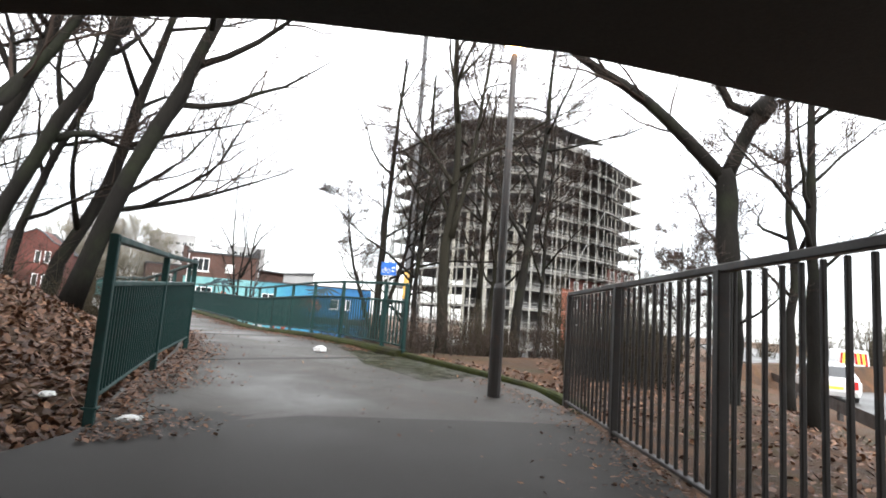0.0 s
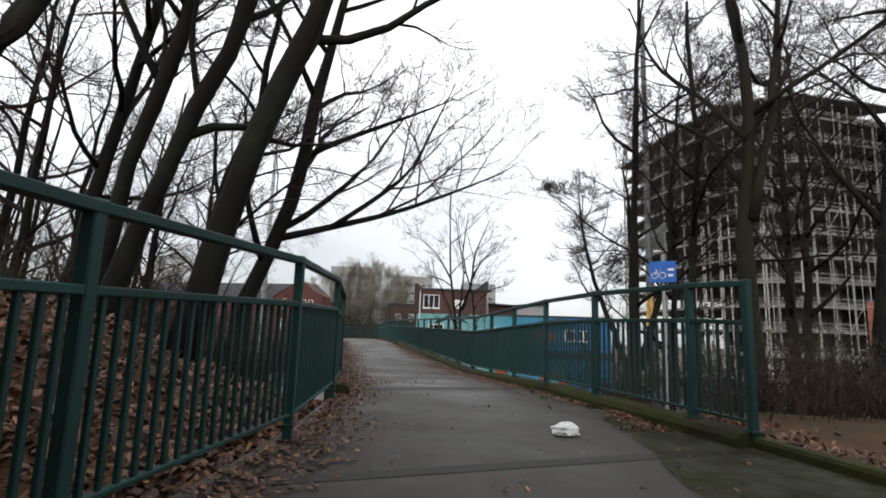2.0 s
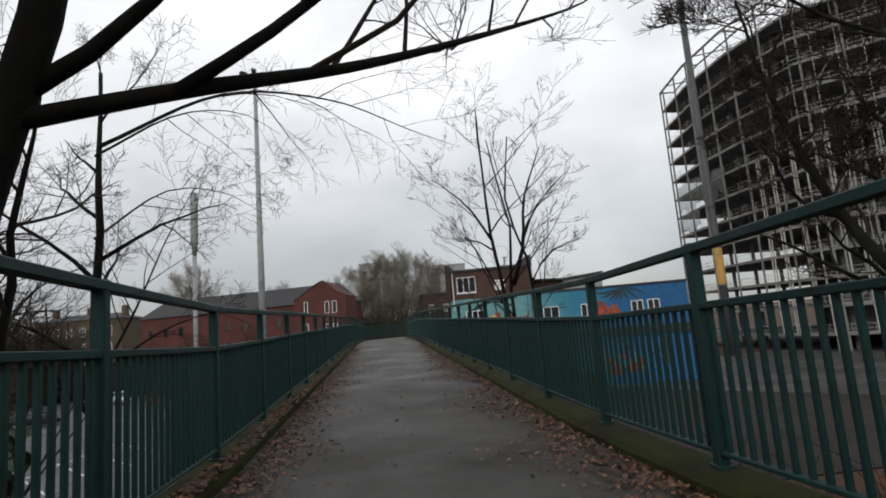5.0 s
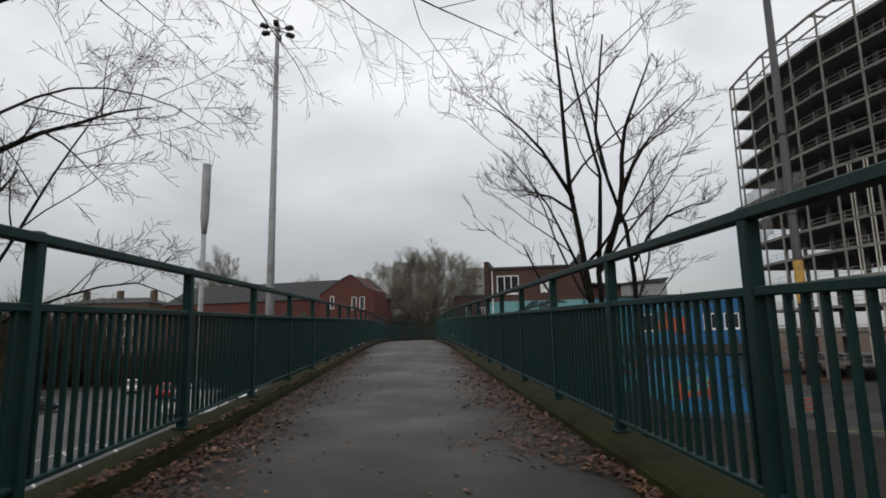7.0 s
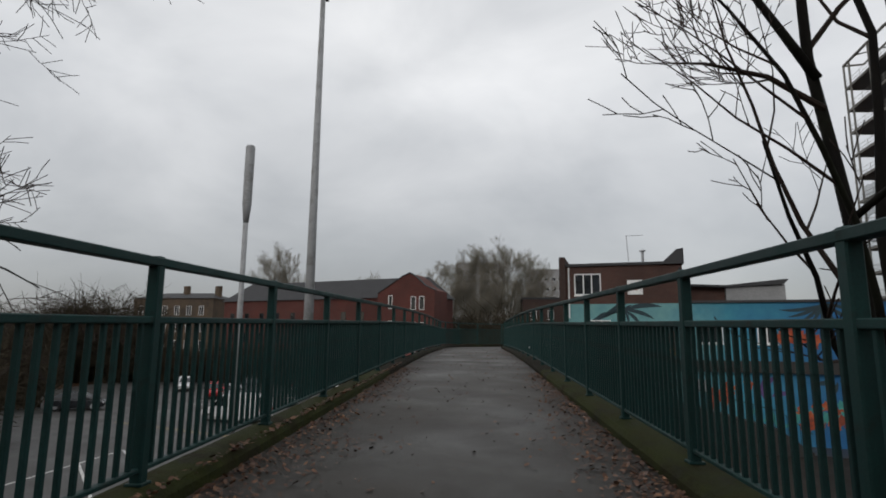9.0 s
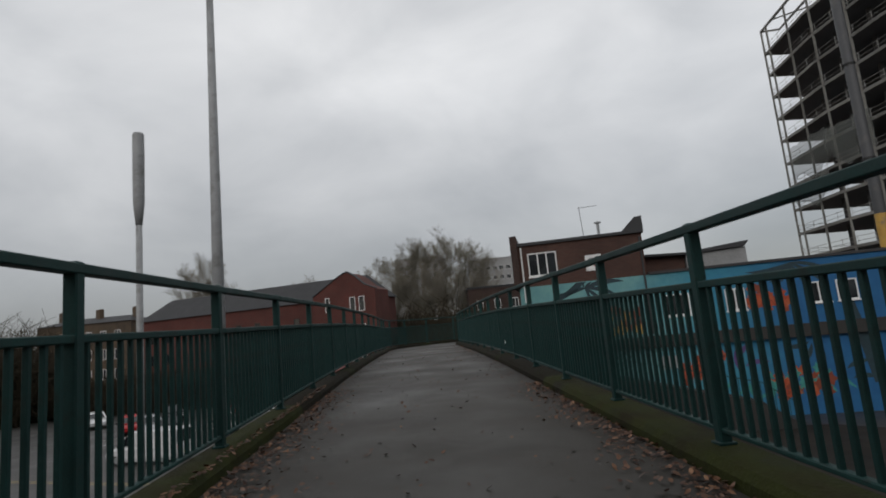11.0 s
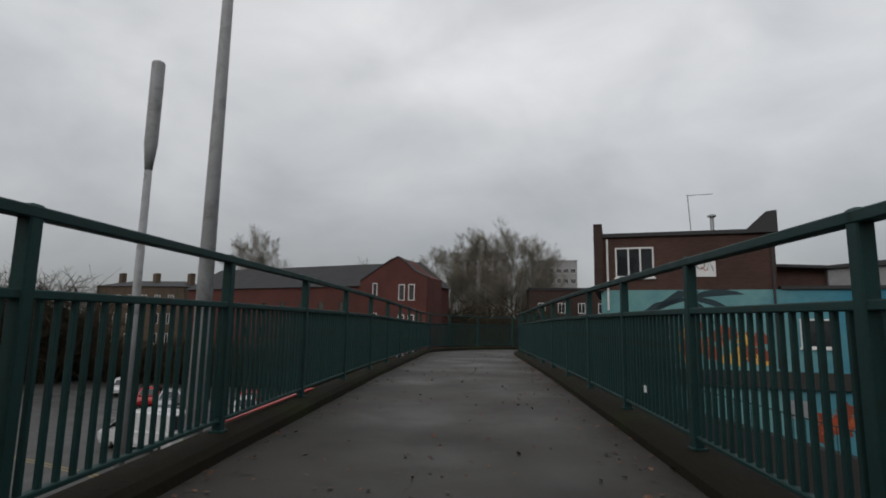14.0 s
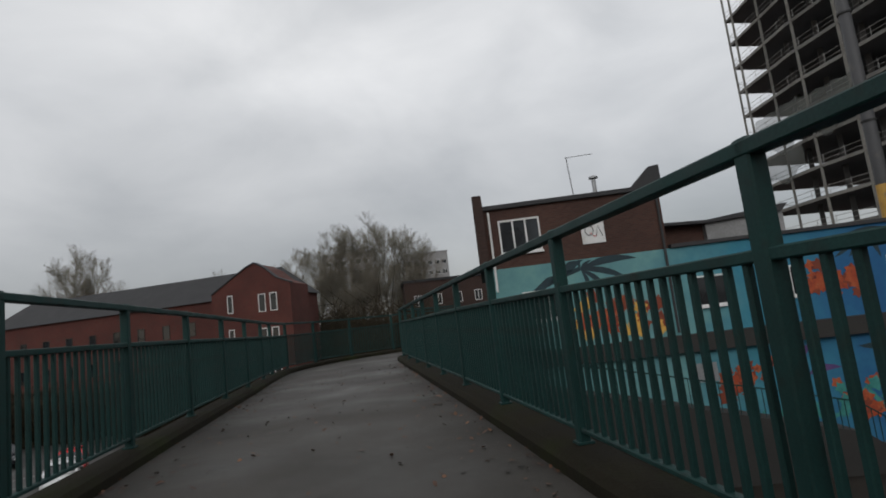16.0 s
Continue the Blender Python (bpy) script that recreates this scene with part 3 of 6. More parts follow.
def railing_bay(a, b, bars, last):
    a, b = Vector(a), Vector(b)
    d = b - a
    yaw = math.degrees(math.atan2(d.y, d.x))
    bay = thing("railing_bay", tuple(a), yaw, "teal-painted steel bridge railing bay with upright bars and raised handrail", "railing", "bays of the bridge railing")
    flat = math.hypot(d.x, d.y)
    ends = (Vector((0, 0, 0)), Vector((flat, 0, d.z)))
    posts = [0.0] + ([flat] if last else [])
    for x in posts:
        p = part("post", POST, None, bay)
        p.location = (x, 0, d.z * x / flat)
        f = part("base_plate", FOOT, None, bay)
        f.location = (x, 0, 0.135 + d.z * x / flat)
    up = lambda z: [e + Vector((0, 0, z)) for e in ends]
    part("handrail", Geo().sweep([up(1.5)[0] - Vector((0.01, 0, 0)), up(1.5)[1] + Vector((0.01, 0, 0))], rail_profile(0.085, 0.055)), TEAL, bay)
    part("middle_rail", Geo().sweep([up(1.13)[0], up(1.13)[1]], rail_profile(0.06, 0.045)), TEAL, bay)
    part("bottom_rail", Geo().sweep([up(0.23)[0], up(0.23)[1]], rail_profile(0.05, 0.03)), TEAL, bay)
    for i in range(bars):
        x = flat * (i + 1) / (bars + 1)
        o = part("baluster", BAR, None, bay)
        o.matrix_basis = Matrix.Translation((x, 0, 0.22 + d.z * x / flat)) @ Matrix.Diagonal((1, 1, 0.88, 1))


def walk_line(pts, at, step):
    """Points a step apart along the polyline, one of them at the distance at."""
    cum = [0.0]
    for p, q in zip(pts, pts[1:]):
        cum.append(cum[-1] + (q - p).length)
    start = at % step
    out, t = [], start if start > 0.3 else start + step
    out.append(pts[0])
    while t < cum[-1] - 0.2:
        for i in range(len(pts) - 1):
            if cum[i] <= t <= cum[i + 1]:
                out.append(pts[i].lerp(pts[i + 1], (t - cum[i]) / (cum[i + 1] - cum[i])))
                break
        t += step
    return out


def distance_at(pts, s):
    run = 0.0
    for p, q in zip(pts, pts[1:]):
        if s_of(q) >= s > s_of(p):
            return run + (q - p).length * (s - s_of(p)) / (s_of(q) - s_of(p))
        run += (q - p).length
    return 0.0


def point_at(pts, s):
    for p, q in zip(pts, pts[1:]):
        if s_of(p) <= s <= s_of(q):
            return p.lerp(q, (s - s_of(p)) / (s_of(q) - s_of(p)))


left_fine, right_fine = spline(LEFT_LINE, 0.3), spline(RIGHT_LINE, 0.3)
# the left side's posts are unevenly spaced at first, then about two metres apart
left_at = [7.95, 10.1, 12.4, 14.85, 17.8] + [19.97 + 2.0 * k for k in range(19)]
bend_start = next(k for k, p in enumerate(left_fine) if s_of(p) > left_at[-1] + 1.2)
left_posts = [left_fine[0]] + [point_at(left_fine, s) for s in left_at] + walk_line(left_fine[bend_start:], 0.0, 2.0)
right_posts = walk_line(right_fine, distance_at(right_fine, 40.01), 1.84)
for posts, gap in ((left_posts, 0.111), (right_posts, 0.108)):
    for i, (a, b) in enumerate(zip(posts, posts[1:])):
        railing_bay(a, b, max(2, round((b - a).length / gap) - 1), i == len(posts) - 2)

# ---- dark railing beside the start of the path ----
BAR_B = Geo().chamfer_box((0, 0, 0.5), (0.026, 0.026, 1.0), 0.004).mesh("upright")
BAR_B.materials.append(BLACK_PAINT)
black_line = spline([(2.45, -4.1, 0.02), (2.1, 0.4, 0.02), (1.91, 2.66, 0.02), (1.73, 4.72, 0.02), (1.46, 7.94, 0.02)], 2.02)
for i, (a, b) in enumerate(zip(black_line, black_line[1:])):
    d = b - a
    fence = thing("black_railing", tuple(a + Vector((0, 0, 0.0))), math.degrees(math.atan2(d.y, d.x)), "rusty black steel guard railing among fallen leaves", "railing", "dark railing beside the path")
    part("top_rail", Geo().sweep([(0, 0, 1.64), (d.length, 0, 1.64)], rail_profile(0.07, 0.05)), BLACK_PAINT, fence)
    part("bottom_rail", Geo().sweep([(0, 0, 0.2), (d.length, 0, 0.2)], rail_profile(0.06, 0.03)), BLACK_PAINT, fence)
    part("post", Geo().chamfer_box((0, 0, 0.7), (0.08, 0.08, 1.82), 0.008), BLACK_PAINT, fence)
    if i == len(black_line) - 2:
        part("post", Geo().chamfer_box((d.length, 0, 0.7), (0.08, 0.08, 1.82), 0.008), BLACK_PAINT, fence)
    k = max(2, round(d.length / 0.15))
    for j in range(1, k):
        o = part("upright", BAR_B, None, fence)
        o.matrix_basis = Matrix.Translation((d.length * j / k, 0, 0.19)) @ Matrix.Diagonal((1, 1, 1.39, 1))


# ---- bare trees ----
def grow(trunk, twigs, p, d, length, r, level, rng, spread=1.0, up=0.25, dense=1.0, wobble=0.16, depth=4):
    """A limb from p along d with its side branches; thick wood goes into trunk, thin wood into twigs."""
    segs = (8, 6, 4, 3, 2)[level]
    pts, radii = [Vector(p)], [r]
    d = Vector(d).normalized()
    for i in range(segs):
        d = (d + Vector((rng.gauss(0, wobble), rng.gauss(0, wobble), rng.gauss(0, wobble) + up * 0.18))).normalized()
        pts.append(pts[-1] + d * length / segs)
        radii.append(max(0.0045, r * (1 - 0.82 * (i + 1) / segs)))
    limb(trunk, twigs, pts, radii, level, rng, spread, up, dense, wobble, depth)


def limb(trunk, twigs, pts, radii, level, rng, spread=1.0, up=0.25, dense=1.0, wobble=0.16, depth=4, first=0.3):
    pts = [Vector(p) for p in pts]
    sides = (10, 7, 5, 3, 3)[level]
    (trunk if level == 0 or (depth > 3 and radii[0] > 0.035 and (level < 2 or radii[0] > 0.05)) else twigs).tube(pts, list(radii), sides, caps=level < 2)
    if level >= depth:
        return
    cum = [0.0]
    for a, b in zip(pts, pts[1:]):
        cum.append(cum[-1] + (b - a).length)
    total = cum[-1]
    count = max(2, round((10, 7, 6, 4)[level] * dense * (0.8 + 0.4 * rng.random())))
    for j in range(count):
        t = total * (first + (0.98 - first) * (j + rng.random() * 0.9) / count)
        for i in range(len(pts) - 1):
            if cum[i] <= t <= cum[i + 1] + 1e-6:
                w = (t - cum[i]) / max(1e-6, cum[i + 1] - cum[i])
                q, rr = pts[i].lerp(pts[i + 1], w), radii[i] + (radii[i + 1] - radii[i]) * w
                axis = (pts[i + 1] - pts[i]).normalized()
                break
        side = axis.cross(Vector((rng.gauss(0, 1), rng.gauss(0, 1), rng.gauss(0, 1)))).normalized()
        ang = radians(rng.uniform(32, 65)) * spread
        nd = axis * math.cos(ang) + side * math.sin(ang)
        if up >= 0 and nd.z < -0.05:
            nd.z *= -0.4
        ln = total * (0.5 - 0.22 * t / total) * rng.uniform(0.65, 1.25) * (0.75 if level == 0 else 1.0)
        grow(trunk, twigs, q, nd, max(0.25, ln), max(0.005, min(rr * 0.6, ln * (0.021, 0.017, 0.012, 0.009)[level])), level + 1, rng, spread, up, dense, wobble, depth)


def bare_tree(name, base, stems, label, seed, bark=None, twig=None, spread=1.0, up=0.25, dense=1.0, wobble=0.16, depth=4, limbs=(), category="tree", group=""):
    """stems and limbs: lists of (points from the base, first radius, last radius)."""
    rng = random.Random(seed)
    root = thing(name, base, 0, label, category, group)
    trunk, twigs = Geo(), Geo()
    for pts, r0, r1 in stems:
        curve = spline([Vector(p) for p in pts], max(0.5, (Vector(pts[-1]) - Vector(pts[0])).length / 12))
        k = len(curve)
        rad = [(r0 + (r1 - r0) * i / (k - 1)) * (1.0 + 0.07 * rng.gauss(0, 1)) for i in range(k)]
        rad[0] *= 1.35
        limb(trunk, twigs, [c + Vector((rng.gauss(0, 0.03), rng.gauss(0, 0.03), 0)) for c in curve], rad, 0, rng, spread, up, dense, wobble, depth, first=0.3)
    for pts, r0, r1 in limbs:
        curve = spline([Vector(p) for p in pts], 0.6)
        k = len(curve)
        limb(trunk, twigs, curve, [r0 + (r1 - r0) * i / (k - 1) for i in range(k)], 1, rng, spread, up, dense * 1.3, wobble, depth, first=0.25)
    part("trunk", trunk, bark or BARK, root, smooth=True)
    part("crown", twigs, twig or TWIG, root, "fine bare winter twigs")
    return root


def planted(x, y, dz=-0.25):
    return (x, y, ground_height(x, y) + dz)


# bank trees
def rooted(x, y, pts):
    """Points in the world's metres turned into points from the foot of a tree at x, y."""
    bx, by, bz = planted(x, y)
    return (bx, by, bz), [(0, 0, 0)] + [(px - bx, py - by, pz - bz) for px, py, pz in pts]


foot, stem = rooted(-12.75, 15.7, [(-12.5, 15.75, 1.8), (-11.65, 16.0, 3.9), (-11.3, 16.1, 5.5), (-10.85, 16.1, 7.4), (-10.2, 16.3, 10.5), (-9.7, 16.6, 14)])
_, long_limb = rooted(-12.75, 15.7, [(-11.75, 15.95, 3.6), (-11.0, 17.2, 4.1), (-10.3, 19.2, 4.9), (-9.5, 21.4, 6.0), (-8.7, 23.6, 7.2), (-8.4, 24.6, 7.9)])
_, rising = rooted(-12.75, 15.7, [(-11.0, 17.1, 4.05), (-10.3, 17.9, 4.9), (-9.5, 18.6, 5.9), (-9.2, 19.2, 7.2), (-8.7, 19.8, 9.0)])
bare_tree("forked_tree", foot, [(stem, 0.27, 0.07)], "leaning bare tree with a long low limb over the path", 11, limbs=[(long_limb[1:], 0.105, 0.012), (rising[1:], 0.08, 0.012)], dense=1.25, up=0.6)
for k, (x, y, pts, r) in enumerate([
        (-7.9, 10.5, [(-7.6, 10.65, 2.2), (-7.0, 10.9, 4.2), (-6.35, 11.2, 6.2), (-5.6, 11.6, 9.5), (-5.2, 11.8, 13)], 0.21),
        (-10.8, 11.2, [(-10.5, 11.3, 2.4), (-9.8, 11.6, 4.6), (-9.1, 12.0, 6.6), (-8.3, 12.3, 10), (-7.9, 12.5, 14)], 0.2),
        (-11.8, 11.4, [(-11.5, 11.5, 2.4), (-11.1, 11.6, 4.4), (-10.4, 11.8, 7.0), (-9.8, 12.0, 11), (-9.5, 12.2, 15)], 0.19),
        (-14.5, 12.3, [(-14.2, 12.4, 2.2), (-13.6, 12.5, 5.0), (-12.8, 12.7, 8.0), (-12.2, 12.9, 13)], 0.19),
        (-8.5, 7.8, [(-8.4, 7.9, 2.2), (-8.3, 7.9, 3.4), (-8.0, 7.9, 5.0), (-7.6, 8.0, 9.0), (-7.4, 8.2, 13)], 0.25),
        (-13.0, 14.3, [(-12.7, 14.4, 2.4), (-12.0, 14.6, 5.2), (-11.6, 14.9, 7.0), (-11.2, 15.0, 11)], 0.14)]):
    foot, stem = rooted(x, y, pts)
    extra = []
    if k == 4:
        extra = [(rooted(x, y, [(-8.3, 7.9, 3.2), (-7.7, 8.1, 4.0), (-7.0, 8.4, 5.3), (-6.3, 8.8, 7.5)])[1][1:], 0.15, 0.04)]
    if k == 1:
        extra = [(rooted(x, y, [(-9.8, 11.6, 4.5), (-9.5, 12.4, 5.0), (-9.4, 13.6, 5.0), (-9.2, 14.8, 5.4)])[1][1:], 0.1, 0.02)]
    bare_tree("bank_tree", foot, [(stem, r, 0.06)], "tall bare tree with a dark wet trunk on the leafy bank", 12 + k, limbs=extra, group="trees on the bank", dense=1.15)
for k, (x, y, h) in enumerate([(-14, 8, 14), (-17, 12, 13), (-19, 16.5, 12), (-18, 7, 15), (-22, 12, 13), (-23.5, 19, 11), (-13, 3, 14), (-27, 16, 12), (-16, 15, 11), (-20, 10, 14), (-12, 6, 13), (-24, 15, 13), (-15.5, 10, 13), (-18, 14, 12), (-21, 18, 11), (-14.5, 6, 14), (-17, 17.5, 10), (-20.5, 14, 12), (-26, 19, 11), (-16, 12, 13)]):
    bare_tree("woodland_tree", planted(x, y), [([(0, 0, 0), (0.2, 0.1, h * 0.35), (0.5, 0.2, h * 0.7), (0.6, 0.5, h)], 0.14, 0.03)], "thin bare tree in the wood behind the bank", 130 + k, dense=1.15, depth=3, group="wood behind the bank")

# trees beside the building yard
bare_tree("ash_tree", planted(-1.05, 19.2), [([(0, 0, 0), (-0.1, 0.1, 4), (0.1, 0.2, 8), (-0.3, 0.3, 12), (-0.2, 0.2, 17)], 0.2, 0.05), ([(0.05, 0.1, 4.6), (0.5, 0.3, 7), (0.9, 0.6, 10), (1.2, 1.0, 14)], 0.11, 0.03)],
          "bare twin-stemmed tree on the slope by the yard", 41, BARK_PALE, dense=1.1, limbs=[([(0, 0.1, 6.5), (-0.8, 0.5, 7.7), (-1.9, 0.8, 9.0), (-2.6, 1.1, 11)], 0.08, 0.02)], group="trees by the yard")
bare_tree("ash_tree", planted(0.0, 25.5), [([(0, 0, 0), (0.1, 0.1, 4), (0.1, 0.2, 9), (0.3, 0.3, 15)], 0.2, 0.04)], "thin bare tree on the slope by the yard", 42, BARK_PALE, dense=1.15, group="trees by the yard")
bare_tree("ash_tree", planted(1.5, 22.3), [([(0, 0, 0), (0.3, 0.1, 4), (0.9, 0.2, 9), (1.2, 0.3, 15)], 0.21, 0.05)], "bare tree with a dark trunk on the slope by the yard", 43, dense=1.15, group="trees by the yard")
bare_tree("ash_tree", planted(2.7, 24.5), [([(0, 0, 0), (0.1, 0.1, 4), (0.3, 0.1, 9), (0.5, 0.4, 13)], 0.12, 0.03)], "thin bare tree on the slope by the yard", 44, dense=1.15, group="trees by the yard")
bare_tree("ash_tree", planted(0.75, 27.4), [([(0, 0, 0), (-0.1, 0.1, 4), (0.1, 0.2, 9), (-0.1, 0.3, 15)], 0.19, 0.04)], "thin bare tree on the slope by the yard", 45, BARK_PALE, dense=1.15, group="trees by the yard")
bare_tree("leaning_tree", planted(-3.9, 22.4), [([(0, 0, 0), (-0.2, 0.3, 3.5), (-0.1, 0.5, 8), (0.0, 0.6, 12), (0.1, 0.8, 15)], 0.19, 0.05), ([(-0.2, 0.2, 2.6), (-1.0, 0.8, 4.3), (-1.7, 1.3, 6.4), (-2.2, 1.6, 9)], 0.1, 0.02), ([(0.0, 0.1, 3.0), (0.7, 0.3, 5.6), (1.0, 0.5, 9), (1.3, 0.6, 12)], 0.11, 0.03)],
          "bare tree with a leaning second stem below the bridge", 46, group="trees by the yard", wobble=0.2, dense=1.1)
bare_tree("ash_tree", planted(-2.4, 21.6), [([(0, 0, 0), (0.0, 0.2, 4), (0.2, 0.3, 8), (0.1, 0.5, 13)], 0.14, 0.04)], "thin bare tree on the slope by the yard", 50, group="trees by the yard", dense=1.1)
bare_tree("ash_tree", planted(-3.6, 27.5), [([(0, 0, 0), (0.0, 0.2, 4), (0.2, 0.3, 9), (0.1, 0.5, 14)], 0.15, 0.04)], "thin bare tree on the slope by the yard", 51, group="trees by the yard", dense=1.05)
bare_tree("multi_stem_tree", (-13.4, 29.9, LOW), [
          ([(-0.1, 0.1, 0), (0.0, 0.0, 3.5), (-0.1, -0.1, 6.4), (-0.3, -0.25, 8.4), (-0.4, -0.4, 10.2), (-0.5, -0.3, 11.9), (-0.6, -0.1, 13.4)], 0.105, 0.02),
          ([(0.15, 0, 0), (0.05, 0.0, 6.3), (0.1, 0.1, 8.5), (0.05, 0.2, 9.4), (-0.2, 0.2, 10.7), (-0.45, 0.1, 12.3)], 0.095, 0.018),
          ([(0.6, 0.3, 0), (0.6, 0.45, 6.3), (0.6, 0.5, 7.3), (0.4, 0.3, 8.5), (0.25, 0.0, 9.4), (0.25, -0.2, 10.3), (0.5, -0.2, 12.2)], 0.085, 0.018)],
          "bare multi-stemmed tree growing up beside the bridge", 47, up=0.5, spread=0.85, dense=0.62, wobble=0.13, limbs=[
          ([(-0.33, -0.27, 8.7), (-0.65, -0.5, 9.4), (-0.9, -0.7, 9.9), (-1.3, -1.0, 10.4), (-1.95, -1.5, 11.05)], 0.05, 0.006),
          ([(-0.3, -0.25, 8.4), (-0.65, -0.5, 8.72), (-1.2, -0.95, 8.9), (-1.5, -1.2, 8.9)], 0.035, 0.005),
          ([(0.1, 0.05, 7.3), (0.27, 0.2, 7.9), (0.46, 0.36, 8.7), (0.51, 0.4, 9.6), (0.62, 0.5, 10.3), (1.2, 0.9, 12.0)], 0.08, 0.012),
          ([(0.47, 0.37, 8.8), (0.77, 0.6, 9.6), (1.16, 0.9, 10.2), (1.94, 1.5, 11.1)], 0.045, 0.006),
          ([(0.6, 0.46, 7.4), (0.97, 0.76, 8.1), (1.47, 1.15, 8.5), (1.9, 1.5, 8.6)], 0.045, 0.006)])
bare_tree("drooping_tree", (-21.4, 21.3, LOW), [([(0, 0, 0), (0.05, 0.05, 4), (0.0, 0.1, 8), (-0.1, 0.2, 14)], 0.19, 0.05)], "bare tree with fine drooping twigs beside the bridge", 49, up=-0.05, spread=1.0, dense=0.95, wobble=0.11, limbs=[
          ([(0, 0, 5.2), (0.2, 1.0, 7.3), (0.44, 1.76, 9.3), (0.8, 2.6, 11.2)], 0.045, 0.006), ([(0, 0, 9.2), (0.5, 1.7, 10.7), (1.1, 3.2, 10.8), (1.6, 4.3, 10.2)], 0.035, 0.005),
          ([(0, 0, 11.5), (0.6, 2.0, 13.1), (1.3, 3.7, 13.5), (1.9, 5.0, 12.9)], 0.04, 0.005), ([(0, 0.1, 11.8), (2.2, 2.4, 13.4), (4.4, 4.6, 13.3), (6.2, 6.2, 12.3), (7.2, 7.4, 11.8)], 0.06, 0.006), ([(0, 0, 5.5), (0.4, 1.5, 6.6), (1.0, 2.9, 7.1), (1.5, 3.7, 6.7)], 0.04, 0.006)])
bare_tree("pollarded_tree", (5.24, 11.93, -0.9), [([(0, 0, 0), (0.12, 0.1, 3.0), (0.1, 0.4, 5.7)], 0.25, 0.2)], "thick pollarded tree with stubby limbs by the road", 48, spread=1.05, limbs=[
          ([(0.1, 0.4, 5.5), (-0.7, 0.3, 6.3), (-1.8, 0.1, 7.2), (-3.0, 0.0, 7.9), (-3.9, -0.1, 8.6)], 0.16, 0.08), ([(0.1, 0.4, 5.5), (0.4, 0.4, 6.2), (0.75, 0.35, 7.0)], 0.17, 0.15),
          ([(0.75, 0.35, 6.95), (0.85, 0.35, 7.15), (1.0, 0.3, 7.3)], 0.26, 0.2), ([(0.7, 0.35, 7.0), (0.25, 0.25, 7.1), (-0.1, 0.2, 7.35), (-0.1, 0.2, 7.9)], 0.1, 0.08)], dense=0.95)
for k, (x, y, h) in enumerate([(6.35, 11.0, 9), (7.6, 14.1, 9.5), (14.3, 39.5, 10), (9.5, 34, 9), (17, 55, 10), (36, 44, 10), (42, 52, 11), (12.4, 35.1, 9.5), (5.5, 40, 8), (47, 62, 11)]):
    bare_tree("roadside_tree", planted(x, y), [([(0, 0, 0), (0.1, 0.1, h * 0.4), (0.1, 0.2, h)], 0.14, 0.03)], "bare roadside tree beside the dual carriageway", 60 + k, dense=1.0 if k < 2 else 1.5, depth=4 if k < 3 or h == 9.5 else 3, group="roadside trees")

# distant trees, bark and twigs lightened to stand in for haze
for k, (x, y, h, sp) in enumerate([(-80, 91.5, 14, .75), (-77.5, 93, 16, .75), (-75, 95, 17, .75), (-73, 96, 17.5, .75), (-71, 97, 18.5, .75), (-69, 98, 18, .75), (-67, 99.5, 18.5, .75), (-65, 102, 17.5, .75), (-63, 104, 15.5, .75), (-98, 96, 16, 1.1), (-105, 78, 19, .45), (-103, 80, 18, .4)]):
    bare_tree("poplar", (x, y, LOW), [([(0, 0, 0), (0.1, 0.1, h * 0.4), (0.1, 0.2, h)], 0.25, 0.04)], "tall bare tree with yellowish twigs, lightened for haze, beyond the car park", 80 + k, TWIG_HAZED, TWIG_HAZED, spread=sp if sp > 0.5 else 0.7, up=0.42, dense=3.3, wobble=0.12, depth=3, group="distant trees")

# ---- buildings ----
def wall_frame(a, b):
    """Matrix: x along the wall from a to b, y out of the wall to the right of that way, z up."""
    d = Vector((b[0] - a[0], b[1] - a[1], 0))
    return Matrix.Translation((a[0], a[1], 0)) @ Matrix.Rotation(math.atan2(d.y, d.x), 4, "Z"), d.length


def sash(parent, m, x, z, w, h, lights=2, mat=None, sill=True, depth=0.06):
    """A framed window on the front (negative y) of a wall with the matrix m."""
    win = part("window", Geo().prism([(x, z), (x + w, z), (x + w, z + h), (x, z + h)], -0.012, -0.004, m), GLASS, parent)
    t = 0.07
    f = Geo()
    for x0, z0, x1, z1 in [(x - t, z - t, x + w + t, z), (x - t, z + h, x + w + t, z + h + t), (x - t, z, x, z + h), (x + w, z, x + w + t, z + h)]:
        f.prism([(x0, z0), (x1, z0), (x1, z1), (x0, z1)], -depth, -0.002, m)
    for i in range(1, lights):
        c = x + w * i / lights
        f.prism([(c - 0.035, z), (c + 0.035, z), (c + 0.035, z + h), (c - 0.035, z + h)], -depth + 0.01, -0.013, m)
    part("window_frame", f, mat or WHITE, win)
    if sill:
        part("window_sill", Geo().prism([(x - 0.12, z - 0.15), (x + w + 0.12, z - 0.15), (x + w + 0.12, z - t), (x - 0.12, z - t)], -0.12, -0.002, m), mat or WHITE, win)
    return win


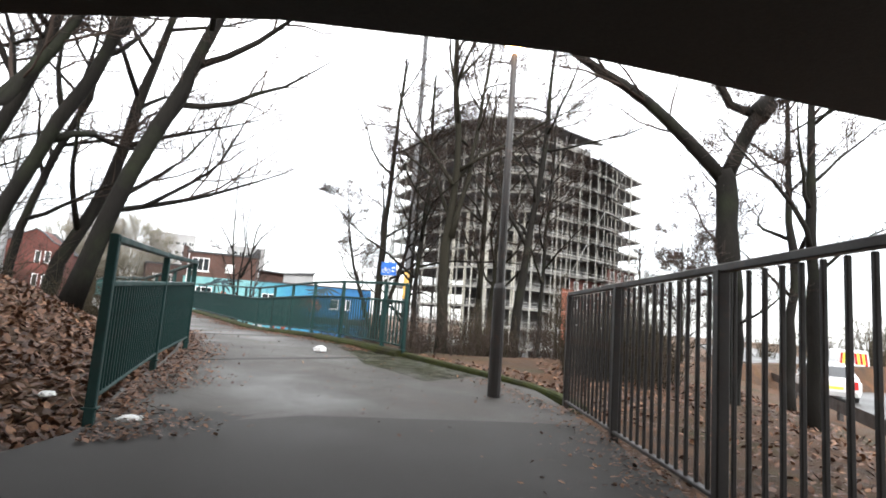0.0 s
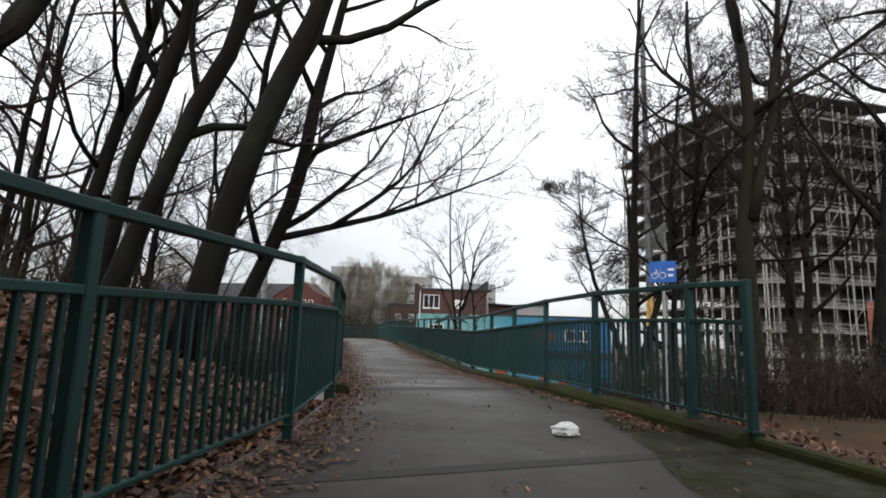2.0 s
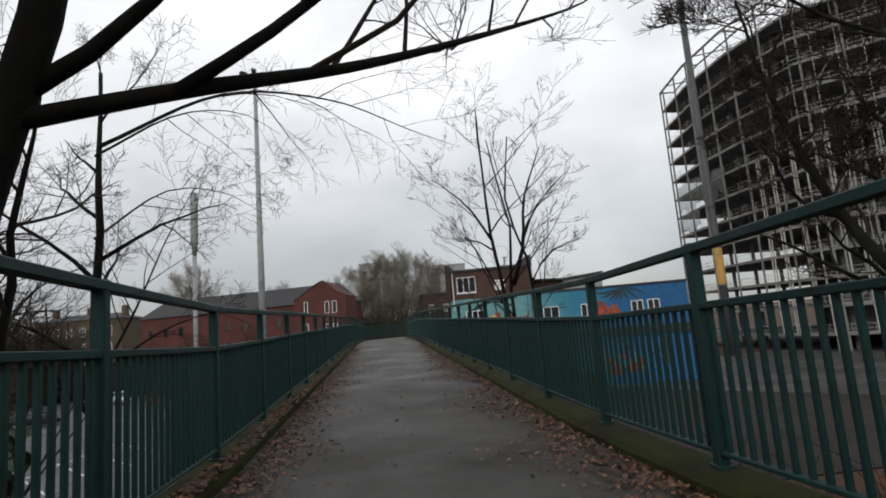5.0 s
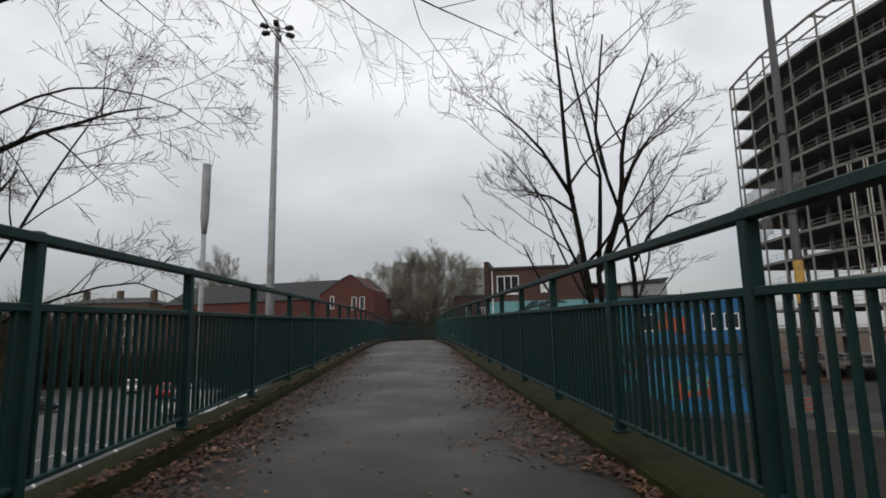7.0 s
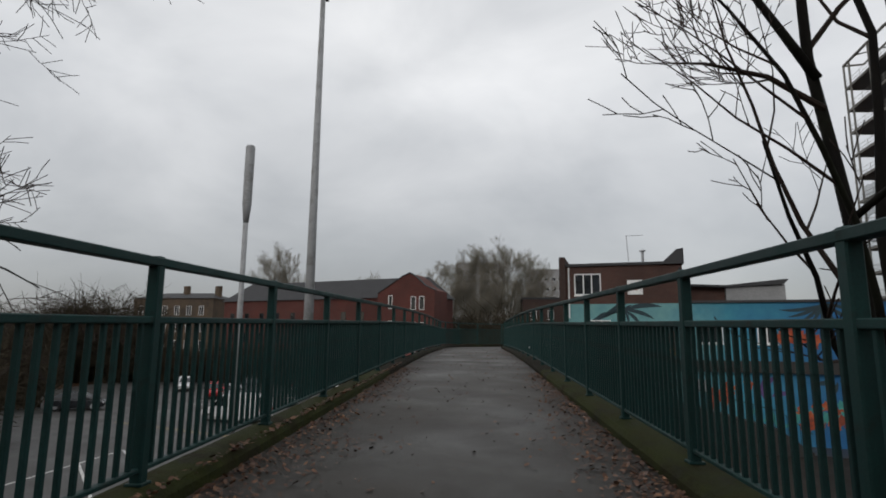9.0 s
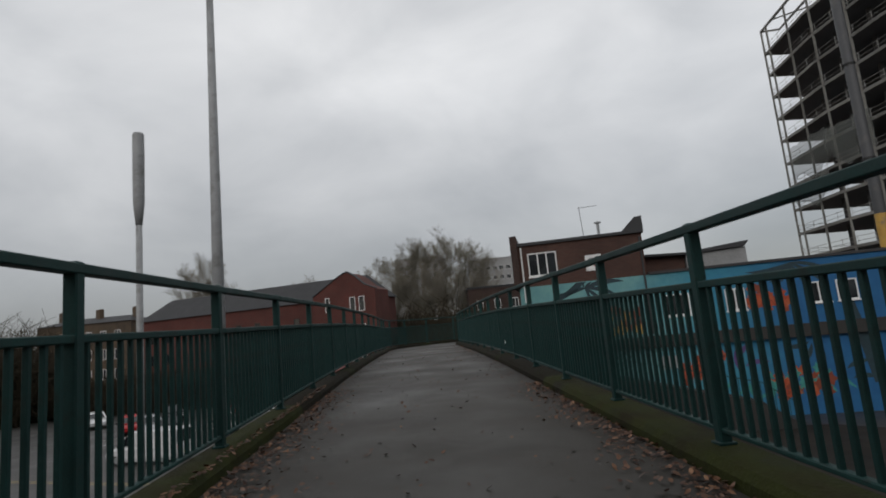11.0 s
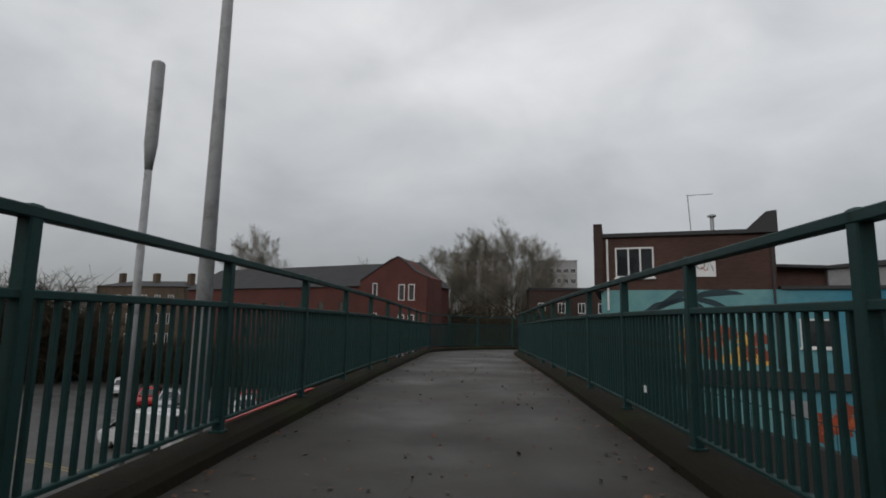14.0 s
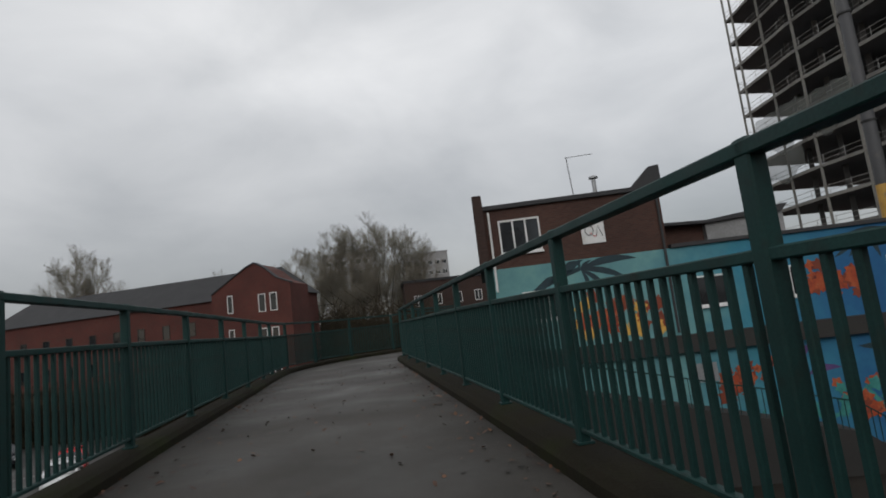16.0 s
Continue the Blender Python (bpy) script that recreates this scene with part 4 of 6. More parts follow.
def mural_material():
    """Painted sea and sky: pale turquoise at one end, deep blue at the other."""
    mat = bpy.data.materials.new("painted_mural_wall")
    mat.use_nodes = True
    nt = mat.node_tree
    bsdf = nt.nodes["Principled BSDF"]
    co = nt.nodes.new("ShaderNodeTexCoord")
    sep = nt.nodes.new("ShaderNodeSeparateXYZ")
    nt.links.new(co.outputs["UV"], sep.inputs[0])
    wob = noise_node(nt, 0.5, 4.0)
    mad = nt.nodes.new("ShaderNodeMath")
    mad.operation = "MULTIPLY_ADD"
    mad.inputs[1].default_value = 6.0
    nt.links.new(wob, mad.inputs[0])
    nt.links.new(sep.outputs["X"], mad.inputs[2])
    rng_node = nt.nodes.new("ShaderNodeMapRange")
    rng_node.inputs["From Min"].default_value, rng_node.inputs["From Max"].default_value = MURAL_U0 + 3, MURAL_U0 + 24
    nt.links.new(mad.outputs[0], rng_node.inputs["Value"])
    col = ramp_node(nt, rng_node.outputs[0], [(0.0, (0.12, 0.28, 0.28)), (0.33, (0.13, 0.3, 0.31)), (0.5, (0.035, 0.21, 0.29)), (0.72, (0.012, 0.105, 0.25)), (1.0, (0.008, 0.095, 0.23))])
    streak = noise_node(nt, 1.4, 6.0, 0.7)
    col = mix_node(nt, 0.6, col, ramp_node(nt, streak, [(0.3, (0.6, 0.7, 0.8)), (0.55, (1, 1, 1)), (0.75, (1.5, 1.25, 1.1))]), "MULTIPLY")
    nt.links.new(col, bsdf.inputs["Base Color"])
    bsdf.inputs["Roughness"].default_value = 0.75
    b = nt.nodes.new("ShaderNodeBump")
    b.inputs["Strength"].default_value = 0.2
    nt.links.new(noise_node(nt, 18, 4.0), b.inputs["Height"])
    nt.links.new(b.outputs[0], bsdf.inputs["Normal"])
    return mat


A0, A1 = (-32.0, 56.95), (-13.2, 65.55)
MW, MLEN = wall_frame(A0, A1)
_d = MW.to_3x3() @ Vector((1, 0, 0))
MURAL_U0 = Vector((*A0, 0)).dot(_d)
MURAL = mural_material()
ORANGE = material("orange_mural_paint", [(0.24, 0.024, 0.01), (0.38, 0.07, 0.02), (0.42, 0.15, 0.065)], 2.2, 14, (0.65, 0.8), bump=0.0, dirt=(0.08, 0.01, 0.012), dirt_scale=2.5, dirt_amount=(0.55, 0.66))
OCHRE = material("ochre_mural_paint", [(0.55, 0.3, 0.04), (0.7, 0.42, 0.1)], 2.0, 14, (0.65, 0.8), bump=0.0)
PALM = material("dark_mural_paint", [(0.01, 0.025, 0.035), (0.02, 0.05, 0.06)], 2.0, 14, (0.65, 0.8), bump=0.0)
GREEN = material("sea_green_mural_paint", [(0.02, 0.16, 0.15), (0.06, 0.3, 0.26)], 2.0, 14, (0.65, 0.8), bump=0.0)
PURPLE = material("purple_mural_paint", [(0.05, 0.03, 0.12), (0.12, 0.06, 0.18)], 2.0, 14, (0.65, 0.8), bump=0.0)

pub = thing("mural_building", (0, 0, 0), 0, "flat-roofed brick building with a blue sea mural on its painted wall", "building")
D = 9.0
part("wall", Geo().prism([(0, LOW), (MLEN, LOW), (MLEN, 3.75), (0, 3.75)], 0, D, MW), MURAL, pub, "wall painted with a turquoise and blue mural", uv=True)
part("roof", Geo().prism([(7.6, 3.752), (MLEN + 0.15, 3.752), (MLEN + 0.15, 3.9), (7.6, 3.9)], -0.12, D, MW), FELT, pub, "dark felt roof edge")
part("concrete_band", Geo().prism([(-0.05, -0.5), (MLEN + 0.05, -0.5), (MLEN + 0.05, 0.2), (-0.05, 0.2)], -0.3, 0.0, MW), DARK_CONCRETE, pub, "dark concrete band between the storeys")
part("upper_storey", Geo().prism([(0, 3.75), (7.5, 3.75), (7.5, 6.3), (0, 6.3)], 0.0, 7.0, MW), BRICK_BROWN, pub, "brown brick upper storey", uv=True)
part("parapet", Geo().prism([(-0.15, 6.3), (7.6, 6.3), (7.6, 6.48), (-0.15, 6.48)], -0.15, 7.0, MW), FELT, pub, "dark capping")
part("parapet_fin", Geo().prism([(-0.3, 3.7), (0.12, 3.7), (0.12, 6.5), (0.1, 6.95), (-0.3, 6.95)], -0.25, 7.2, MW), BRICK_DARK, pub, uv=True)
part("parapet_fin", Geo().prism([(6.2, 6.3), (7.62, 6.3), (7.62, 7.3), (7.2, 7.25)], -0.2, 0.3, MW), FELT, pub)
part("drainpipe", Geo().tube([MW @ Vector((0.32, -0.08, 2.8)), MW @ Vector((0.32, -0.08, 6.2))], 0.05, 8), WHITE, pub, "white drainpipe")
part("drainpipe", Geo().tube([MW @ Vector((7.35, -0.08, 0.3)), MW @ Vector((7.35, -0.08, 6.1))], 0.055, 8), FELT, pub, "dark drainpipe")
sash(pub, MW, 0.75, 4.42, 1.6, 1.3, 3)
for x, w, z, h, li in [(8.3, 1.25, 1.3, 1.1, 2), (11.6, 0.9, 1.3, 1.1, 2), (15.9, 0.9, 1.35, 1.0, 2), (17.3, 0.9, 1.35, 1.0, 2), (1.4, 1.5, 1.5, 1.1, 3)]:
    sash(pub, MW, x, z, w, h, li)
vent = part("vent", Geo().prism([(7.6, -1.75), (8.6, -1.75), (8.6, -1.0), (7.6, -1.0)], -0.03, -0.004, MW), STEEL, pub, "grey louvred vent")
for i in range(6):
    part("slat", Geo().prism([(7.65, -1.72 + i * 0.12), (8.55, -1.72 + i * 0.12), (8.55, -1.66 + i * 0.12), (7.65, -1.66 + i * 0.12)], -0.07, -0.031, MW), STEEL, vent)
# flue and aerial on the roof
flue = part("flue", Geo().tube([MW @ Vector((5.2, 1.2, 6.48)), MW @ Vector((5.2, 1.2, 7.35))], 0.09, 10), STEEL, pub, "steel flue with a cowl")
part("cowl", Geo().tube([MW @ Vector((5.2, 1.2, 7.36)), MW @ Vector((5.2, 1.2, 7.44)), MW @ Vector((5.2, 1.2, 7.5))], [0.2, 0.2, 0.05], 10), STEEL, flue)
aerial = part("aerial", Geo().tube([MW @ Vector((4.3, 1.5, 6.48)), MW @ Vector((4.2, 1.5, 8.6))], 0.025, 6), STEEL, pub, "thin television aerial")
part("boom", Geo().tube([MW @ Vector((4.15, 1.5, 8.55)), MW @ Vector((5.3, 1.2, 8.5))], 0.018, 5), STEEL, aerial)
# sign with plain shapes
board = part("sign_board", Geo().prism([(4.1, 4.35), (5.05, 4.35), (5.05, 5.3), (4.1, 5.3)], -0.05, -0.003, MW), WHITE, pub, "white square sign with a curly dark emblem")
ring = [MW @ Vector((4.42 + 0.17 * math.cos(a), -0.058, 4.9 + 0.2 * math.sin(a))) for a in [i * math.pi / 8 for i in range(17)]]
part("emblem_ring", Geo().tube(ring, 0.018, 4), BLACK, board)
part("emblem_stroke", Geo().tube([MW @ Vector((4.45, -0.058, 4.8)), MW @ Vector((4.62, -0.058, 4.62)), MW @ Vector((4.7, -0.058, 4.68))], 0.018, 4), RED_PAINT, board)
part("emblem_stroke", Geo().tube([MW @ Vector((4.68, -0.058, 4.62)), MW @ Vector((4.8, -0.058, 5.08)), MW @ Vector((4.95, -0.058, 4.62))], 0.018, 4), BLACK, board)


def painted(name, poly, mat, lift_off=0.006, label=""):
    return part(name, Geo().add([MW @ Vector((x, -lift_off, z)) for x, z in poly], [tuple(range(len(poly)))]), mat, pub, label)


def frond(cx, cz, ang, length, width):
    pts, n = [], 8
    for i in range(n + 1):
        t = i / n
        pts.append((t, width * math.sin(math.pi * t) ** 0.7))
    for i in range(n - 1, 0, -1):
        t = i / n
        pts.append((t, -0.35 * width * math.sin(math.pi * t)))
    out = []
    for t, w in pts:
        x, z = t * length, w - 0.22 * length * t * t
        out.append((cx + x * math.cos(ang) - z * math.sin(ang), cz + x * math.sin(ang) + z * math.cos(ang)))
    return out


palm_bits = [[(1.0, 2.1), (1.35, 2.1), (2.6, 2.9), (3.9, 3.3), (3.8, 3.45), (2.4, 3.15)], [(2.4, 2.75), (3.2, 3.1), (4.0, 3.72), (3.4, 3.72), (2.7, 3.2)]]
palm_bits += [frond(3.85, 3.3, radians(a), l, w) for a, l, w in [(18, 2.3, 0.24), (-5, 1.9, 0.2), (-35, 1.5, 0.17), (-65, 1.0, 0.13), (50, 0.6, 0.1), (100, 0.45, 0.08)]]
for p in palm_bits:
    painted("painted_palm", p, PALM, 0.006, "dark painted palm")
for k, (a, l) in enumerate([(200, 2.2), (215, 1.9), (235, 1.5), (255, 1.2), (280, 1.1), (-50, 1.4), (-25, 2.0), (-5, 2.3)]):
    painted("painted_palm", frond(15.0, 3.6, radians(a), l, 0.16), PALM, 0.006 + 0.001 * k, "dark painted palm")
painted("painted_trunk", [(17.35, 1.9), (17.8, 2.0), (18.1, 0.6), (18.55, -1.6), (18.75, -3.2), (18.2, -3.2), (17.95, -1.6), (17.6, 0.4)], PALM, 0.006, "dark painted tree trunk")
flower_rng = random.Random(5)


def flowers(x0, x1, z0, z1, count, mats=None):
    for i in range(count):
        cx, cz, r = flower_rng.uniform(x0, x1), flower_rng.uniform(z0, z1), flower_rng.uniform(0.16, 0.42)
        k = flower_rng.choice((5, 6))
        ph = flower_rng.random() * 6
        poly = [(cx + r * (1.0 if j % 2 else 0.62) * math.cos(ph + j * math.pi / k), cz + r * (1.0 if j % 2 else 0.62) * math.sin(ph + j * math.pi / k)) for j in range(2 * k)]
        painted("painted_flower", poly, (mats or [ORANGE])[i % len(mats or [ORANGE])], 0.01 + 0.0008 * i, "orange painted flower")


flowers(3.2, 6.8, 0.6, 2.15, 40, [ORANGE, RUST, OCHRE])
flowers(12.7, 14.7, 1.1, 2.4, 24, [ORANGE, RUST, ORANGE])
flowers(8.6, 10.9, -2.5, -1.2, 26, [ORANGE, RUST, ORANGE])
flowers(12.9, 16.3, -3.6, -2.2, 44, [ORANGE, RUST, ORANGE, GREEN])
for k in range(14):
    x = flower_rng.uniform(9, 17.5)
    painted("painted_leaf", frond(x, flower_rng.uniform(-4.0, -3.3), radians(flower_rng.uniform(30, 150)), flower_rng.uniform(0.7, 1.3), 0.12), GREEN, 0.006 + 0.0008 * k, "sea-green painted weed")
for k, (x, z, a) in enumerate([(11.6, -1.6, 60), (11.8, -2.2, 110), (12.0, -1.9, 20), (15.4, -0.8, 200), (15.5, -0.9, 250), (15.6, -0.8, 300), (17.0, -2.4, 30), (17.2, -2.9, 10)]):
    painted("painted_leaf", frond(x, z, radians(a), 1.3, 0.2), PURPLE if k < 3 else PALM, 0.008 + 0.001 * k, "dark painted leaf")

# sheds behind the mural wall
shed = thing("roof_shed", (0, 0, 0), 0, "low pale-rendered roof building behind the parapet", "building")
part("brick_wall", Geo().prism([(7.9, 3.92), (10.6, 3.92), (10.6, 5.15), (7.9, 5.15)], 4.0, 8.0, MW), BRICK_BROWN, shed, uv=True)
part("rendered_wall", Geo().prism([(10.6, 3.92), (14.2, 3.92), (14.2, 5.15), (10.6, 5.0)], 3.6, 8.0, MW), RENDER_PALE, shed)
part("roof", Geo().prism([(7.8, 5.16), (10.6, 5.02), (14.1, 5.17), (14.4, 5.5), (14.1, 5.5), (10.6, 5.16), (7.8, 5.3)], 3.4, 8.1, MW), FELT, shed, "dark felt roof with a raised end")


def block(name, a, b, depth, z0, z1, wall, label, rows, roof=FELT, flat=True, ridge=0.0, win=(0.9, 1.3), category="building", lights=2, frame=None, parapet=0.0):
    """A building whose front wall goes from a to b, with rows of windows: (sill height, first x, step, count)."""
    m, ln = wall_frame(a, b)
    top = thing(name, (0, 0, 0), 0, label, category)
    part("wall", Geo().prism([(0, z0), (ln, z0), (ln, z1), (0, z1)], 0, depth, m), wall, top, uv=True)
    if flat:
        part("roof", Geo().prism([(-0.15, z1 + 0.004), (ln + 0.15, z1 + 0.004), (ln + 0.15, z1 + 0.3), (-0.15, z1 + 0.3)], -0.15, depth + 0.15, m), roof, top)
    else:
        g = Geo()
        h, e = depth / 2, 0.3
        pts = [(-e, -e, z1), (ln + e, -e, z1), (ln + e, depth + e, z1), (-e, depth + e, z1), (h * 0.6, h, z1 + ridge), (ln - h * 0.6, h, z1 + ridge)]
        g.add([m @ Vector(p) for p in pts], [(0, 1, 5, 4), (2, 3, 4, 5), (1, 2, 5), (3, 0, 4), (3, 2, 1, 0)])
        part("roof", g, roof, top)
    for z, x, step, count in rows:
        for i in range(count):
            sash(top, m, x + i * step, z, win[0], win[1], lights, frame, sill=False)
    return top, m, ln


red, rm, rl = block("red_brick_terrace", (-97.0, 65.0), (-62.0, 75.4), 7.0, LOW, 6.6, BRICK_RED, "long red brick building with a slate roof and white-framed windows",
                    [(z, 1.5, 3.0, 9) for z in (-2.6, 0.4, 3.4)], SLATE, False, 3.0, (0.75, 1.3), lights=1, frame=BRICK_DARK)
gm, gl = wall_frame((-68.5, 72.0), (-60.6, 74.65))
part("gable_wall", Geo().prism([(0, LOW), (gl, LOW), (gl, 7.3), (gl - 1.4, 7.9), (gl - 2.6, 9.0), (gl - 3.6, 9.6), (gl - 4.6, 9.2), (0, 7.0)], 0, 4.0, gm), BRICK_RED, red, "gabled end bay in red brick", uv=True)
part("gable_coping", Geo().sweep([gm @ Vector((x, 0.3, z + 0.02)) for x, z in ((0, 7.0), (gl - 4.6, 9.2), (gl - 3.6, 9.6), (gl - 2.6, 9.0), (gl - 1.4, 7.9), (gl, 7.3))], [(-0.4, 0), (0.4, 0), (0.4, 0.12), (-0.4, 0.12)]), SLATE, red)
for x, z, w in [(gl - 3.3, 4.9, 0.6), (gl - 2.1, 4.9, 0.6), (gl - 6.6, 5.1, 0.45), (gl - 3.3, 1.6, 0.6), (gl - 2.1, 1.6, 0.6), (gl - 6.6, 1.8, 0.45), (gl - 3.3, -1.6, 0.6), (gl - 2.1, -1.6, 0.6)]:
    sash(red, gm, x, z, w, 1.6, 1, sill=False)
block("brown_brick_flats", (-60.4, 94.3), (-49.0, 102.5), 9.0, LOW, 7.2, BRICK_DARK, "dark brown brick flats with small white windows", [(z, 1.2, 2.6, 6) for z in (-2.0, 1.0, 4.2)], SLATE, True, 2.0, (0.8, 1.2))
sand, sm, sl = block("sandstone_tenement", (-134.0, 64.2), (-120.0, 74.0), 11.0, LOW, 8.6, SANDSTONE, "old sooty sandstone tenement with chimneys", [(z, 1.2, 2.6, 6) for z in (-1.5, 2.0, 5.3)], SLATE, False, 1.4, (0.9, 1.7))
for x in (1.5, 8.5, 15.5):
    part("chimney", Geo().chamfer_box(sm @ Vector((x, 4.5, 10.2)), (1.6, 0.9, 2.4), 0.1), SANDSTONE, sand)
# far towers; the grey one and the roofs carry haze in their colour
block("tower_block", (-132.0, 161.9), (-119.0, 169.5), 12.0, LOW, 25.5, TOWER_HAZED, "grey concrete tower block, colour lightened for haze", [(z, 1.2, 2.2, 6) for z in range(1, 25, 3)], TOWER_HAZED, win=(1.3, 1.3))
block("tower_block", (-109.5, 171.0), (-98.5, 178.5), 10.0, LOW, 22.5, RENDER_PALE, "pale rendered tower block in the haze", [(z, 1.0, 2.1, 6) for z in range(1, 22, 3)], TOWER_HAZED, win=(1.3, 1.2))
block("tower_block", (-94.0, 196.0), (-84.0, 203.0), 10.0, LOW, 22.0, RENDER_PALE, "pale rendered tower block in the haze", [(z, 1.0, 2.1, 5) for z in range(1, 22, 3)], TOWER_HAZED, win=(1.3, 1.2))

# ---- building under construction: decks on a steel frame, open at its end ----
site = thing("unfinished_building", (0, 0, 0), 0, "unfinished many-storeyed steel and concrete building with open decks", "building")
FACE = [Vector(p) for p in [(-19.5, 112.0, 0), (-14.6, 103.0, 0), (-8.5, 95.0, 0), (-1.5, 88.5, 0), (7.0, 88.0, 0), (15.5, 95.6, 0), (24.0, 105.0, 0), (32.0, 115.0, 0)]]
STOREY, FLOORS, WING = 3.15, 12, 11
BACK = [p + Vector((14, 12, 0)) if i < 5 else p + Vector((-8, 16, 0)) for i, p in enumerate(FACE)]


def level(k):
    return LOW + 2.0 + k * STOREY


def beam(name, a, b, w, h, mat):
    """A straight member of width w and height h from a to b."""
    d = b - a
    m = Matrix.Translation(a) @ d.to_track_quat("X", "Z").to_matrix().to_4x4()
    g = Geo()
    ln = d.length
    g.add([m @ Vector((x, y, z)) for x in (0, ln) for y, z in ((-w / 2, -h / 2), (w / 2, -h / 2), (w / 2, h / 2), (-w / 2, h / 2))],
          [(3, 2, 1, 0), (4, 5, 6, 7), (0, 1, 5, 4), (1, 2, 6, 5), (2, 3, 7, 6), (3, 0, 4, 7)])
    return part(name, g, mat, site)


def inward(i, by):
    d = (FACE[min(i + 1, len(FACE) - 1)] - FACE[max(i - 1, 0)]).normalized()
    return FACE[i] + Vector((-d.y, d.x, 0)) * by


EDGE, INNER = [inward(i, 0.15) for i in range(len(FACE))], [inward(i, 2.6) for i in range(len(FACE))]
for k in range(FLOORS + 1):
    z = level(k)
    last = len(FACE) if k <= WING else 5
    poly = [tuple(p[:2]) for p in EDGE[:last]] + [tuple(p[:2]) for p in reversed(BACK[:last])]
    n = len(poly)
    part("floor_slab", Geo().add([(x, y, z) for x, y in poly] + [(x, y, z - 0.22) for x, y in poly], [tuple(range(n)), tuple(reversed(range(n, 2 * n)))] + [((i + 1) % n, i, i + n, (i + 1) % n + n) for i in range(n)]), SOFFIT, site, "dark decking")
    for i in range(last - 1):
        a, b = FACE[i] + Vector((0, 0, z - 0.12)), FACE[i + 1] + Vector((0, 0, z - 0.12))
        beam("edge_beam", a, b, 0.16, 0.34, FRAME_STEEL)
        for dz in (0.55, 1.05):
            part("guard_rail", Geo().tube([a + Vector((0, 0, dz)), b + Vector((0, 0, dz))], 0.03, 4), TUBE, site)
        steps = max(2, round((b - a).length / 2.4))
        for j in range(steps):
            p = a.lerp(b, (j + 0.5) / steps)
            part("guard_post", Geo().tube([p, p + Vector((0, 0, 1.15))], 0.028, 4), TUBE, site)
    if k < FLOORS:
        # handrails across the open end
        a, b = FACE[0] + Vector((0, 0, z)), BACK[0] + Vector((0, 0, z))
        beam("edge_beam", a, a.lerp(b, 0.5), 0.16, 0.3, FRAME_STEEL)
        for dz in (0.55, 1.05):
            part("guard_rail", Geo().tube([a + Vector((0, 0, dz)), a.lerp(b, 0.5) + Vector((0, 0, dz))], 0.03, 4), TUBE, site)
# columns along the face, the end pair close together
for i in range(len(FACE) - 1):
    top = level(FLOORS) + 3.3 if i < 4 else level(WING) + 1.1
    for w in (0.0, 0.14, 0.62) if i == 0 else (0.08, 0.58):
        p = FACE[i].lerp(FACE[i + 1], w)
        beam("column", p + Vector((0, 0, LOW)), p + Vector((0, 0, top)), 0.24, 0.24, FRAME_STEEL)
        q = INNER[i].lerp(INNER[i + 1], w)
        if i or w > 0.5:
            beam("column", q + Vector((0, 0, LOW)), q + Vector((0, 0, level(FLOORS if i < 4 else WING))), 0.45, 0.45, SLAB)
# open frame over the top deck
for i in range(4):
    z = level(FLOORS) + 3.3
    beam("top_beam", FACE[i] + Vector((0, 0, z)), FACE[i + 1] + Vector((0, 0, z)), 0.25, 0.25, FRAME_STEEL)
    beam("top_beam", inward(i, 2.4) + Vector((0, 0, z)), inward(i + 1, 2.4) + Vector((0, 0, z)), 0.2, 0.2, FRAME_STEEL)
    beam("top_tie", FACE[i] + Vector((0, 0, z)), inward(i, 2.4) + Vector((0, 0, z)), 0.2, 0.2, FRAME_STEEL)
    beam("top_brace", FACE[i].lerp(FACE[i + 1], 0.3) + Vector((0, 0, z)), inward(i + 1, 2.4) + Vector((0, 0, z - 2.2)), 0.14, 0.14, FRAME_STEEL)
# closed rooms behind the decks, and stair and lift cores
for i in range(1, len(INNER) - 1):
    a, b = INNER[i], INNER[i + 1]
    d = (b - a).normalized()
    back = Vector((-d.y, d.x, 0)) * (5.0 if i < 3 else 2.2)
    m, ln = wall_frame((a + back)[:2], (b + back)[:2])
    low = 4 if i == 1 else 0
    for k in range(low, FLOORS if i < 4 else WING):
        part("inner_wall", Geo().prism([(0, level(k)), (ln, level(k)), (ln, level(k + 1) - 0.22), (0, level(k + 1) - 0.22)], 0, 0.2, m), SITE_WALL, site, "dark boarded inner wall")
for p, rz, top in (((3, 112), -50, FLOORS), ((14, 104), 45, FLOORS), ((23, 117), 45, WING)):
    part("core_wall", Geo().box((p[0], p[1], (LOW + level(top)) / 2), (9, 6, level(top) - LOW), Matrix.Rotation(radians(rz), 3, "Z")), SLAB, site)
# finished bays lower down: pale mullions and sills in front of dark rooms
for i in range(2, len(FACE) - 1):
    for k in range(0, 7 if i < 5 else 9):
        a, b = FACE[i] + Vector((0, 0, level(k))), FACE[i + 1] + Vector((0, 0, level(k)))
        for w in (0.2, 0.24, 0.4, 0.44, 0.72, 0.76, 0.9) if i < 4 else (0.3, 0.8):
            p = a.lerp(b, w + 0.02 * ((k * 3 + i) % 3))
            beam("mullion", p, p + Vector((0, 0, STOREY - 0.3)), 0.16, 0.16, CREAM_FRAME if i < 4 else FRAME_STEEL)
